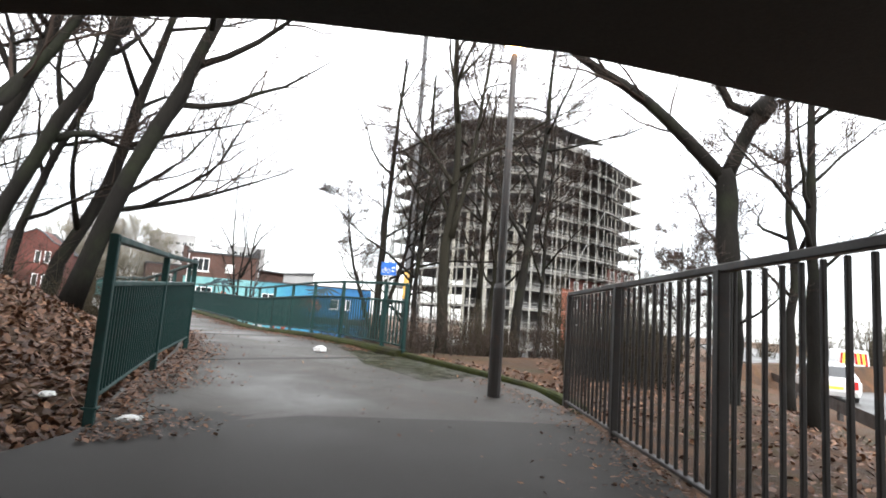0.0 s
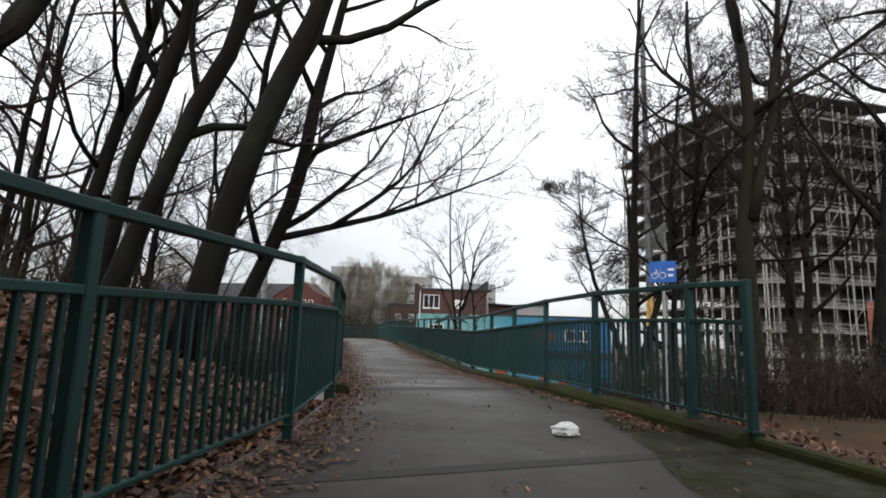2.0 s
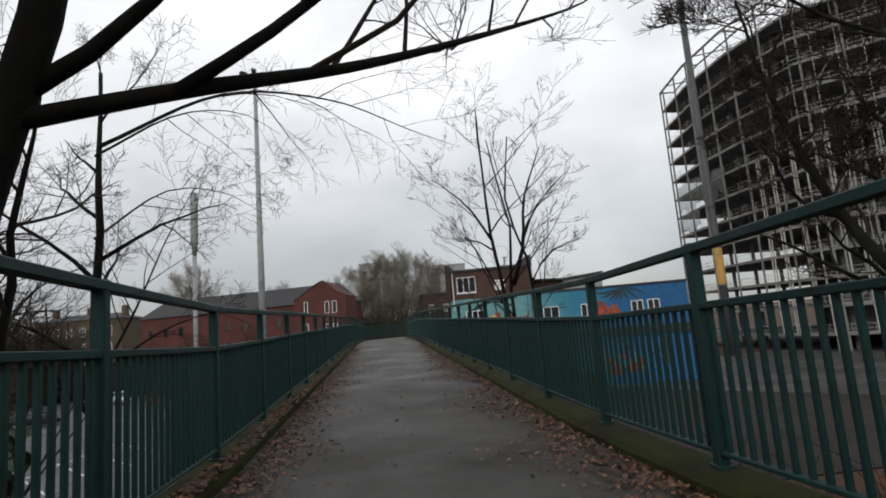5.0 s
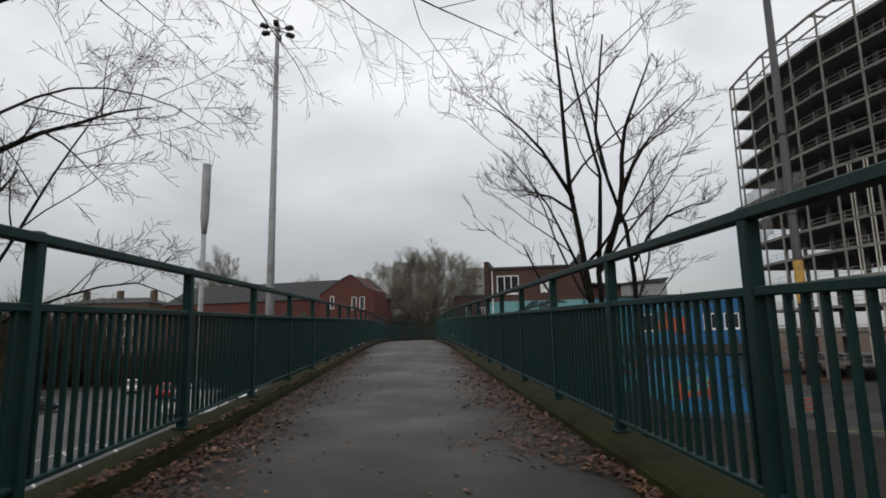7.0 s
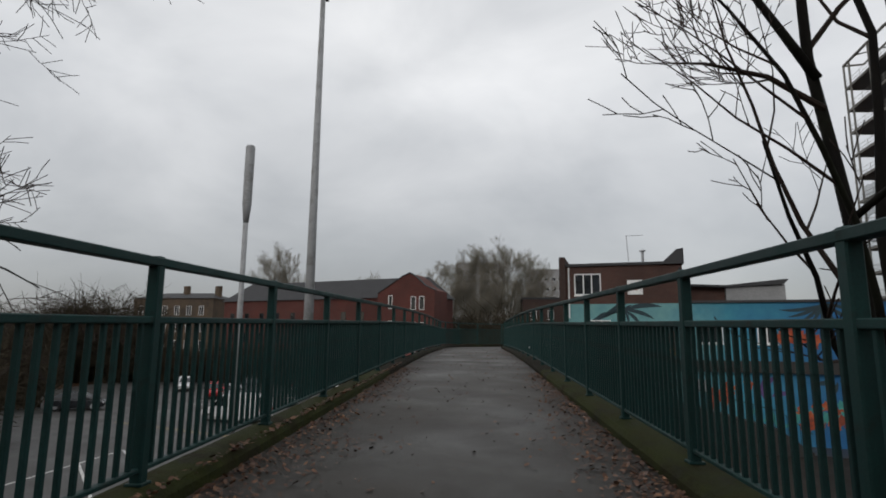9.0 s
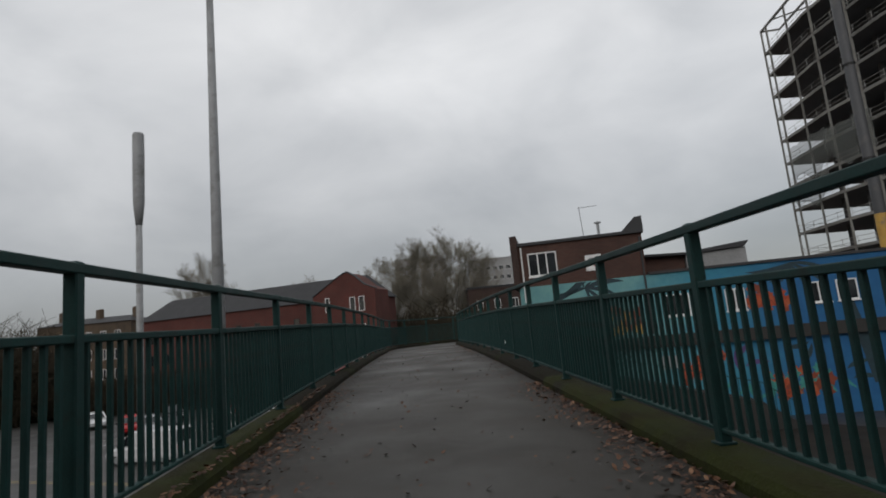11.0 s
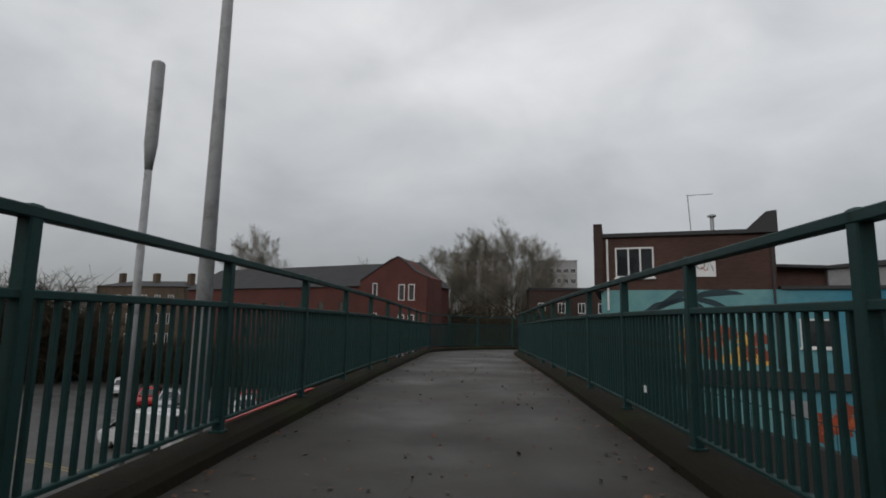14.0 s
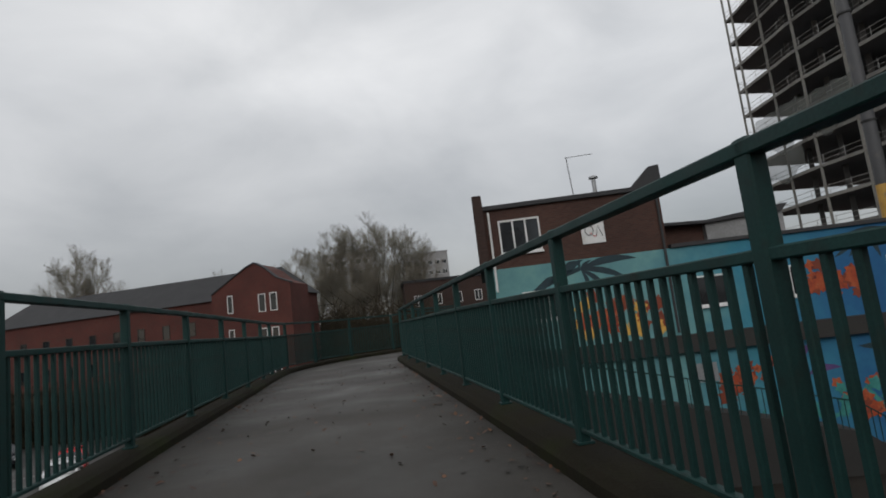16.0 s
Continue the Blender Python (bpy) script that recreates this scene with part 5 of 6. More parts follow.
# tube scaffold on the wing towards the main road
scaffold = thing("scaffold", (0, 0, 0), 0, "tube scaffold with guard rails standing against the concrete decks", "scaffold")
for i in range(3, len(FACE) - 1):
    a, b = inward(i, -1.1), inward(i + 1, -1.1)
    k = max(2, round((b - a).length / 2.6))
    top = level(FLOORS if i < 4 else WING) + 1.6
    for j in range(k + 1):
        p = a.lerp(b, j / k)
        part("standard", Geo().tube([p + Vector((0, 0, LOW)), p + Vector((0, 0, top))], 0.04, 4), TUBE, scaffold)
    for q in range((FLOORS if i < 4 else WING) + 1):
        part("ledger", Geo().tube([a + Vector((0, 0, level(q) + 0.1)), b + Vector((0, 0, level(q) + 0.1))], 0.035, 4), TUBE, scaffold)
        if (q + i) % 2 == 0:
            part("brace", Geo().tube([a.lerp(b, (q % k) / k) + Vector((0, 0, level(q))), a.lerp(b, min(1, (q % k + 1) / k)) + Vector((0, 0, level(q + 1)))], 0.035, 4), TUBE, scaffold)
# brick infill and a drop of orange sheeting low on the wing
for i, k0, k1 in ((5, 0, 4), (6, 0, 5)):
    m, ln = wall_frame(inward(i, 0.9)[:2], inward(i + 1, 0.9)[:2])
    for k in range(k0, k1):
        part("brick_infill", Geo().prism([(0.4, level(k)), (ln - 0.4, level(k)), (ln - 0.4, level(k + 1) - 0.24), (0.4, level(k + 1) - 0.24)], 0, 0.25, m), BRICK_RED, site, "new red brick infill", uv=True)
        for x in (1.6, 4.6, 7.6, 10.2):
            sash(site, m, x, level(k) + 0.9, 1.2, 1.4, 1, sill=False)
m, ln = wall_frame(FACE[4][:2], FACE[5][:2])
part("sheeting", Geo().prism([(8.2, -2.0), (11.0, -2.2), (11.1, 7.4), (8.1, 7.5)], -0.34, -0.3, m), ORANGE_SHEET, site, "orange plastic sheeting")
# debris netting hung over three storeys near the open end
for seg, k0, h, w0, w1 in ((0, 6, 4.6, 2.4, 10.2), (0, 5, 2.9, 1.8, 9.6), (1, 6, 4.2, 0.0, 6.5)):
    m, ln = wall_frame(FACE[seg][:2], FACE[seg + 1][:2])
    g, n = Geo(), 26
    rows_up = 6
    for j in range(n + 1):
        x = w0 + (w1 - w0) * j / n
        for r in range(rows_up + 1):
            t = r / rows_up
            g.v.append(tuple(m @ Vector((x, -0.3 - 0.1 * math.sin(j * 0.6 + t * 3) - 0.35 * math.sin(math.pi * t) * (0.5 + 0.5 * math.sin(j * 0.37 + seg)), level(k0) + h * t + (0.7 * math.sin(j * 0.33 + seg) if r == 0 else 0.1 * math.sin(j * 0.8))))))
    for j in range(n):
        for r in range(rows_up):
            q = j * (rows_up + 1) + r
            g.f.append((q, q + rows_up + 1, q + rows_up + 2, q + 1))
    part("debris_netting", g, NETTING, site, "sagging grey debris netting", smooth=True)

# ---- columns and lamps ----
def flood_mast(x, y, h, heads, lean=0.0):
    mast = thing("floodlight_mast", (x, y, LOW), 0, "tall tapered grey floodlight mast in the car park" if heads else "tall grey mast with peeling yellow paint at its foot", "mast")
    if heads:
        part("column", Geo().tube([(0, 0, 0), (0, 0, h * 0.5), (0, 0, h)], [0.3, 0.21, 0.13], 12), GREY_POLE, mast, smooth=True)
    else:
        part("column", Geo().tube([(0, 0, 0), (0, 0, 13), (0, 0, h)], [0.5, 0.46, 0.38], 14), DARK_POLE, mast, "thick dark grey column", smooth=True)
    if heads:
        part("head_frame", Geo().tube([(0, 0, h - 0.1), (0, 0, h + 0.25)], 0.2, 10), STEEL, mast)
        for i in range(6):
            a = i * math.pi / 3 + 0.3
            arm = part("arm", Geo().tube([(0, 0, h), (0.7 * math.cos(a), 0.7 * math.sin(a), h)], 0.045, 6), STEEL, mast)
            part("floodlight", Geo().chamfer_box((0.9 * math.cos(a), 0.9 * math.sin(a), h - 0.05), (0.5, 0.34, 0.2), 0.04, Matrix.Rotation(a, 3, "Z")), BLACK, arm)
    else:
        part("foot_paint", Geo().tube([(0, 0, 8.5), (0, 0, 13.0)], [0.51, 0.49], 14), YELLOW, mast, "peeling yellow paint")
        for z in (18, 27):
            part("collar", Geo().tube([(0, 0, z), (0, 0, z + 0.16)], 0.52, 14), BLACK, mast)
    return mast


flood_mast(-37.4, 40.15, 25.9, True)
flood_mast(-12.3, 88.5, 56.0, False)
lamp = thing("lamp_column", (-47.0, 41.4, LOW), 0, "slim grey column with a thicker weathered top", "mast")
part("shaft", Geo().tube([(0, 0, 0), (0, 0, 14.0)], [0.2, 0.17], 10), GREY_POLE, lamp, smooth=True)
part("sleeve", Geo().tube([(0, 0, 13.6), (0, 0, 14.9), (0, 0, 17.2), (0, 0, 18.9), (0, 0, 19.0)], [0.17, 0.3, 0.31, 0.31, 0.27], 12), GREY_POLE, lamp, "thick weathered grey sleeve", smooth=True)

street = thing("street_lamp", (0.49, 7.9, 0.1), 0, "dark lamp post with a lit amber lantern beside the path", "street lamp")
part("base_shaft", Geo().tube([(0, 0, -0.1), (0, 0, 1.55), (0, 0, 1.62)], [0.09, 0.085, 0.06], 12), BLACK_PAINT, street)
part("shaft", Geo().tube([(0, 0, 1.55), (0.02, 0.15, 5.05)], [0.058, 0.045], 10), BLACK_PAINT, street)
AMBER = bpy.data.materials.new("lit_amber_lantern")
AMBER.use_nodes = True
_b = AMBER.node_tree.nodes["Principled BSDF"]
_b.inputs["Base Color"].default_value = (1, 0.6, 0.3, 1)
_b.inputs["Emission Color"].default_value = (1.0, 0.5, 0.18, 1)
_b.inputs["Emission Strength"].default_value = 9.0
lantern = part("lantern", Geo().tube([(0.02, 0.15, 5.05), (0.02, 0.15, 5.12), (0.02, 0.15, 5.3), (0.02, 0.15, 5.36)], [0.06, 0.13, 0.15, 0.09], 12), AMBER, street, "glowing amber lantern", smooth=True)
part("canopy", Geo().tube([(0.02, 0.15, 5.36), (0.02, 0.15, 5.42), (0.02, 0.15, 5.46)], [0.17, 0.15, 0.03], 12), BLACK_PAINT, lantern)

# cycle route sign by the railing
sign = thing("route_sign", (-2.51, 15.95, -0.6), 0, "small blue cycle route sign on a thin grey post", "sign")
part("pole", Geo().tube([(0, 0.05, 0), (0, 0.05, 3.4)], 0.03, 8), GREY_POLE, sign)
SF, _ = wall_frame((-0.22, 0.0), (0.22, -0.02))
plate = part("plate", Geo().prism([(0, 2.9), (0.44, 2.9), (0.44, 3.27), (0, 3.27)], 0, 0.012, SF), BLUE_SIGN, sign, "blue plate with white cycle symbol and bars")
for cx in (0.09, 0.22):
    part("wheel_mark", Geo().tube([SF @ Vector((cx + 0.052 * math.cos(a), -0.006, 3.02 + 0.052 * math.sin(a))) for a in [i * math.pi / 6 for i in range(13)]], 0.008, 4), WHITE, plate)
part("frame_mark", Geo().tube([SF @ Vector(p) for p in [(0.09, -0.006, 3.02), (0.12, -0.006, 3.11), (0.19, -0.006, 3.11), (0.15, -0.006, 3.02), (0.11, -0.006, 3.13)]], 0.008, 4), WHITE, plate)
part("text_bar", Geo().prism([(0.31, 3.1), (0.41, 3.1), (0.41, 3.14), (0.31, 3.14)], -0.008, -0.003, SF), WHITE, plate)
part("text_bar", Geo().prism([(0.31, 3.0), (0.39, 3.0), (0.39, 3.04), (0.31, 3.04)], -0.008, -0.003, SF), WHITE, plate)

# ---- vehicles ----
def paint(name, a, b):
    return material(name, [a, b], 1.0, 60, (0.18, 0.32), bump=0.0)


CAR_WHITE = paint("white_car_paint", (0.55, 0.55, 0.55), (0.66, 0.66, 0.66))
CAR_RED = paint("red_car_paint", (0.3, 0.012, 0.014), (0.4, 0.02, 0.02))
CAR_SILVER = paint("silver_car_paint", (0.32, 0.33, 0.34), (0.4, 0.41, 0.42))
CAR_DARK = paint("dark_car_paint", (0.012, 0.014, 0.018), (0.025, 0.027, 0.03))
CHEVRON = material("yellow_reflective_panel", [(0.5, 0.48, 0.03), (0.62, 0.6, 0.06)], 2.0, 30, (0.4, 0.6), bump=0.0)
TAIL = material("red_lamp_lens", [(0.3, 0.01, 0.01), (0.45, 0.02, 0.02)], 2.0, 30, (0.2, 0.3), bump=0.0)
PLASTIC = material("headlamp_lens", [(0.5, 0.5, 0.5), (0.65, 0.65, 0.65)], 2.0, 30, (0.1, 0.2), bump=0.0)


def loft(sections):
    """A closed hull over cross-sections of equal length."""
    g, k = Geo(), len(sections[0])
    verts = [p for s in sections for p in s]
    faces = [tuple(reversed(range(k))), tuple(range(len(verts) - k, len(verts)))]
    for i in range(len(sections) - 1):
        faces += [(i * k + j, i * k + (j + 1) % k, (i + 1) * k + (j + 1) % k, (i + 1) * k + j) for j in range(k)]
    return g.add(verts, faces)


WHEEL = Geo().tube([(0, -0.1, 0), (0, -0.085, 0), (0, 0.085, 0), (0, 0.1, 0)], [0.27, 0.32, 0.32, 0.27], 16).mesh("tyre")
WHEEL.materials.append(BLACK)
RIM = Geo().tube([(0, -0.104, 0), (0, 0.104, 0)], [0.19, 0.19], 12).mesh("rim")
RIM.materials.append(STEEL)


def vehicle(name, at, rz, mat, label, van=False, chevrons=False):
    car = thing(name, at, rz, label, "van" if van else "car", "parked vehicles" if at[2] < -3 else "vehicles on the main road")
    ln, w = (5.0, 0.97) if van else (4.25, 0.88)
    belt, roof = (1.05, 1.95) if van else (0.9, 1.45)

    def sec(x, z0, z1, half):
        return [Vector((x, -half + 0.08, z0)), Vector((x, half - 0.08, z0)), Vector((x, half, z0 + 0.2)), Vector((x, half, z1 - 0.12)), Vector((x, half - 0.1, z1)), Vector((x, -half + 0.1, z1)), Vector((x, -half, z1 - 0.12)), Vector((x, -half, z0 + 0.2))]

    body = [sec(-ln / 2, 0.42, belt - 0.12, w - 0.14), sec(-ln / 2 + 0.12, 0.24, belt, w - 0.03), sec(-ln / 2 + 0.8, 0.2, belt + 0.04, w), sec(0.2, 0.19, belt + 0.02, w), sec(ln / 2 - 1.1, 0.2, belt - 0.02, w), sec(ln / 2 - 0.25, 0.22, belt - 0.14, w - 0.05), sec(ln / 2, 0.36, belt - 0.3, w - 0.2)]
    part("body", loft(body), mat, car, smooth=False)
    back, front = (-ln / 2 + 0.08, ln / 2 - 1.55) if van else (-ln / 2 + 0.55, ln / 2 - 1.75)

    def cab(x, z, half):
        return [Vector((x, -half, z)), Vector((x, half, z))]

    x0, x1, x2, x3 = (back, back + 0.05, front - 0.25, front + 0.75) if van else (back - 0.25, back + 0.4, front, front + 0.85)
    lo, hi = w - 0.05, w - (0.12 if van else 0.24)
    pts = [Vector((x0, -lo, belt)), Vector((x3, -lo, belt)), Vector((x3, lo, belt)), Vector((x0, lo, belt)), Vector((x1, -hi, roof - 0.08)), Vector((x2, -hi, roof - 0.08)), Vector((x2, hi, roof - 0.08)), Vector((x1, hi, roof - 0.08)),
           Vector((x1 + 0.15, -hi + 0.12, roof)), Vector((x2 - 0.15, -hi + 0.12, roof)), Vector((x2 - 0.15, hi - 0.12, roof)), Vector((x1 + 0.15, hi - 0.12, roof))]
    part("cabin", Geo().add(pts, [(0, 1, 5, 4), (2, 3, 7, 6), (3, 0, 4, 7), (1, 2, 6, 5), (4, 5, 9, 8), (6, 7, 11, 10), (7, 4, 8, 11), (5, 6, 10, 9), (8, 9, 10, 11), (3, 2, 1, 0)]), mat, car)

    def pane(a, b, c, d, out):
        q = [Vector(p) for p in (a, b, c, d)]
        mid = sum(q, Vector()) / 4
        q = [mid + (p - mid) * 0.84 + Vector(out) for p in q]
        part("window", Geo().add(q, [(0, 1, 2, 3)]), GLASS, car)

    pane(pts[1], pts[2], pts[6], pts[5], (0.012, 0, 0.008))
    if not chevrons:
        pane(pts[3], pts[0], pts[4], pts[7], (-0.012, 0, 0.008))
    for s, (a, b, c, d) in ((-1, (0, 1, 5, 4)), (1, (2, 3, 7, 6))):
        q = [pts[i].copy() for i in (a, b, c, d)]
        if van:
            for i, v in enumerate(q):
                if v.x < 0:
                    v.x = 0.35
        pane(*q, (0, s * 0.014, 0.004))
    for sx in (-1, 1):
        for sy in (-1, 1):
            t = part("wheel", WHEEL, None, car)
            t.location = (sx * ln * 0.31, sy * (w - 0.11), 0.32)
            r = part("rim", RIM, None, t)
    for sy in (-1, 1):
        part("tail_lamp", Geo().chamfer_box((-ln / 2 + 0.03, sy * (w - 0.24), belt - 0.22), (0.1, 0.16, 0.3), 0.02), TAIL, car)
        part("headlamp", Geo().chamfer_box((ln / 2 - 0.14, sy * (w - 0.3), belt - 0.32), (0.16, 0.3, 0.14), 0.02), PLASTIC, car)
        part("mirror", Geo().chamfer_box((x3 - 0.35, sy * (w + 0.08), belt + 0.08), (0.1, 0.18, 0.14), 0.02), BLACK, car)
    part("number_plate", Geo().chamfer_box((-ln / 2 - 0.005, 0, 0.55), (0.02, 0.5, 0.11), 0.004), CHEVRON, car)
    if chevrons:
        for i in range(5):
            for s in (-1, 1):
                y0 = s * (0.12 + 0.15 * i)
                part("chevron", Geo().add([(-ln / 2 + 0.02, y0, 0.7 + 0.0), (-ln / 2 + 0.02, y0 + s * 0.13, 0.7), (-ln / 2 + 0.05, y0 + s * 0.13 - s * 0.1, 1.75), (-ln / 2 + 0.05, y0 - s * 0.1, 1.75)], [(0, 1, 2, 3)]), CHEVRON if i % 2 else TAIL, car)
    return car


PARK = LOW + 0.03
vehicle("van", (-51.8, 44.2, PARK), 205, CAR_WHITE, "white van parked in the wet car park", van=True)
for x, y, rz, mat, label in [(-77.0, 51.2, -20, CAR_WHITE, "white hatchback parked in the wet car park"), (-67.8, 50.2, -25, CAR_RED, "red car parked in the wet car park"), (-64.8, 50.6, -25, CAR_SILVER, "silver car parked in the wet car park"),
                             (-61.6, 50.6, -28, CAR_DARK, "dark car parked in the wet car park"), (-57.0, 52.6, -30, CAR_WHITE, "white car parked in the wet car park"), (-55.6, 56.8, -32, CAR_WHITE, "white car parked in the wet car park"),
                             (-60.4, 54.8, -30, CAR_RED, "red car parked in the wet car park"), (-66.5, 38.0, 60, CAR_DARK, "dark car on the road below the bridge"), (-70.5, 55.5, -25, CAR_DARK, "dark car parked in the wet car park")]:
    vehicle("car", (x, y, PARK), rz, mat, label)
for x, y, mat, label in [(14.8, 25.0, CAR_WHITE, "white car driving on the dual carriageway"), (26.0, 62.0, CAR_SILVER, "silver car on the dual carriageway"), (33, 75, CAR_DARK, "dark car on the dual carriageway"), (41, 92, CAR_RED, "red car on the dual carriageway")]:
    vehicle("car", (x, y, ROAD_Z), 70, mat, label)
vehicle("van", (27.5, 44.0, ROAD_Z), 70, CAR_WHITE, "white works van with yellow and red chevrons", van=True, chevrons=True)

# road paint
for a, b, w, mat in [((-57.0, 38.2), (-45.5, 41.2), 0.12, YELLOW_LINE), ((-57.1, 37.9), (-45.6, 40.9), 0.12, YELLOW_LINE), ((-20.0, 53.0), (-6.0, 61.5), 0.12, YELLOW_LINE), ((-20.2, 52.7), (-6.2, 61.2), 0.12, YELLOW_LINE),
                     ((-42, 27.5), (-34.5, 26.0), 0.12, WHITE_LINE), ((-43.5, 30.0), (-36, 28.5), 0.12, WHITE_LINE), ((-45, 32.5), (-37.5, 31), 0.12, WHITE_LINE), ((-46.5, 35), (-39, 33.5), 0.12, WHITE_LINE), ((-38, 23), (-46.5, 35), 0.12, WHITE_LINE),
                     ((-66, 47), (-62.5, 55.5), 0.1, WHITE_LINE), ((-63, 46), (-59.5, 54.5), 0.1, WHITE_LINE)]:
    setting("road_marking", slab_on(strip_poly(a, b, w), LOW + 0.036, 0.004), mat, "worn painted line on the wet road", "road marking")
for k in range(14):
    c = ROAD_AT + ROAD_DIR * (k * 8 - 30)
    setting("road_marking", slab_on(strip_poly(tuple(c[:2]), tuple((c + ROAD_DIR * 3)[:2]), 0.14), ROAD_Z + 0.008, 0.006), WHITE_LINE, "white dash on the dual carriageway", "road marking")
guard = thing("guard_rail", (0, 0, 0), 0, "dark steel guard rail along the main road", "guard rail")
gpts = [ROAD_AT - Vector((7.0, -2.4, 0)) + ROAD_DIR * (k * 3 - 18) for k in range(16)]
part("rail", Geo().sweep([p + Vector((0, 0, -0.45)) for p in gpts], [(-0.03, 0), (0.03, 0.03), (0.0, 0.15), (0.03, 0.27), (-0.03, 0.3)]), BLACK_PAINT, guard)
for p in gpts:
    part("post", Geo().box(p + Vector((0, 0, -0.75)), (0.1, 0.1, 1.0)), BLACK_PAINT, guard)

# ---- ramp with railing in front of the mural ----
ramp = thing("access_ramp", (0, 0, 0), 0, "concrete ramp with a teal railing in front of the mural", "ramp")
part("ramp_slab", Geo().prism([(-1.5, LOW), (13.0, LOW), (13.0, LOW + 0.3), (11.5, -3.3), (5.0, -1.7), (-1.5, -0.2)], -3.6, -2.2, MW), DARK_CONCRETE, ramp)


def ramp_z(x):
    return lerp_table(x, [(-1.5, -0.2), (5.0, -1.7), (11.5, -3.3), (13.0, LOW + 0.3)])


rail_pts = [MW @ Vector((x, -3.55, ramp_z(x) + 1.0)) for x in (-1.5, 5.0, 11.5, 13.0)]
part("handrail", Geo().sweep(rail_pts, rail_profile(0.06, 0.05)), TEAL, ramp)
for k in range(74):
    x = -1.4 + k * 0.195
    b = part("baluster", BAR, None, ramp)
    b.matrix_basis = Matrix.Translation(MW @ Vector((x, -3.55, ramp_z(x)))) @ Matrix.Diagonal((1, 1, 0.97, 1))

barrier = thing("barrier_board", (-11.8, 64.8, LOW + 0.03), 12, "red and white striped barrier board beside the road", "barrier")
part("panel", Geo().chamfer_box((0, 0, 0.72), (0.9, 0.06, 1.0), 0.02), CONCRETE, barrier)
for z in (0.3, 0.62, 0.94):
    part("stripe", Geo().prism([(-0.44, z), (0.44, z - 0.06 + 0.2), (0.44, z + 0.26), (-0.44, z + 0.14)], -0.036, -0.03, Matrix.Identity(4)), RED_DULL, barrier, "faded red stripe")
for x in (-0.3, 0.3):
    part("foot", Geo().chamfer_box((x, 0, 0.11), (0.1, 0.5, 0.22), 0.03), BLACK, barrier)

# ---- litter ----
def crumpled(name, at, size, mat, label, seed):
    rng = random.Random(seed)
    bm = bmesh.new()
    bmesh.ops.create_icosphere(bm, subdivisions=3, radius=1.0)
    for v in bm.verts:
        n = noise.noise(v.co * 1.9 + Vector((seed, 0, 0))) * 0.35 + noise.noise(v.co * 5.0) * 0.16
        v.co = Vector((v.co.x * size[0], v.co.y * size[1], v.co.z * size[2])) * (1 + n)
        v.co.z = max(v.co.z, -size[2] * 0.45) + size[2] * 0.45
    me = bpy.data.meshes.new(name)
    bm.to_mesh(me)
    bm.free()
    me.materials.append(mat)
    ob = new(name, me)
    ob.matrix_basis = pose(*at, 0, 0, rng.uniform(0, 180))
    return tagged(ob, label, "litter")


b = lift((-2.85, 10.98))
crumpled("plastic_bag", tuple(b + Vector((0, 0, 0.005))), (0.14, 0.095, 0.075), WHITE, "crumpled white plastic bag on the asphalt", 3)
b = on(5.3, 0.95)
crumpled("litter_wrapper", tuple(b + Vector((0, 0, 0.005))), (0.1, 0.06, 0.03), WHITE, "flattened pale wrapper among fallen leaves", 4)
b = on(5.9, 0.6)
crumpled("litter_wrapper", (b.x - 0.3, b.y, ground_height(b.x - 0.3, b.y) + 0.05), (0.09, 0.06, 0.03), WHITE, "flattened pale wrapper among fallen leaves", 5)
tape = tagged(part("red_tape", Geo().sweep([on(42.2, LEFT - 0.05, 0.16), on(44.6, LEFT - 0.05, 0.15)], [(-0.02, 0), (0.02, 0), (0.02, 0.012), (-0.02, 0.012)]), RED_PAINT), "strip of red plastic tape on the concrete edge", "litter")
sticker = tagged(part("sticker", Geo().chamfer_box(on(42.95, RIGHT - 0.03, 0.42), (0.05, 0.015, 0.06), 0.003, Matrix.Rotation(radians(128.5), 3, "Z")), WHITE), "small white sticker on a railing bar", "sticker")


# ---- scrub, ivy and fallen leaves ----
def shrub_mass(name, places, mat, label, seed, stems=16, twigs=9, radius=0.02):
    rng = random.Random(seed)
    g = Geo()
    for x, y, z, h, r in places:
        for i in range(stems):
            a, lean = rng.random() * 6.283, rng.uniform(0.1, 0.75)
            p = Vector((x + rng.uniform(-0.4, 0.4) * r, y + rng.uniform(-0.4, 0.4) * r, z))
            d = Vector((math.cos(a) * lean, math.sin(a) * lean, 1)).normalized()
            ln = h * rng.uniform(0.55, 1.05)
            mid = p + d * ln * 0.5 + Vector((rng.gauss(0, 0.1), rng.gauss(0, 0.1), 0)) * r * 0.3
            end = p + d * ln + Vector((rng.gauss(0, 0.2), rng.gauss(0, 0.2), -0.1 * ln * lean))
            g.tube([p, mid, end], [radius, radius * 0.7, radius * 0.3], 3, caps=False)
            for j in range(twigs):
                t = rng.uniform(0.15, 1.0)
                q = p.lerp(mid, t * 2) if t < 0.5 else mid.lerp(end, t * 2 - 1)
                e = q + Vector((rng.gauss(0, 1), rng.gauss(0, 1), rng.gauss(0.5, 0.8))) * h * 0.14
                g.tube([q, e], [radius * 0.5, radius * 0.2], 3, caps=False)
    return tagged(part(name, g, mat), label, "shrubs", "", "stuff")


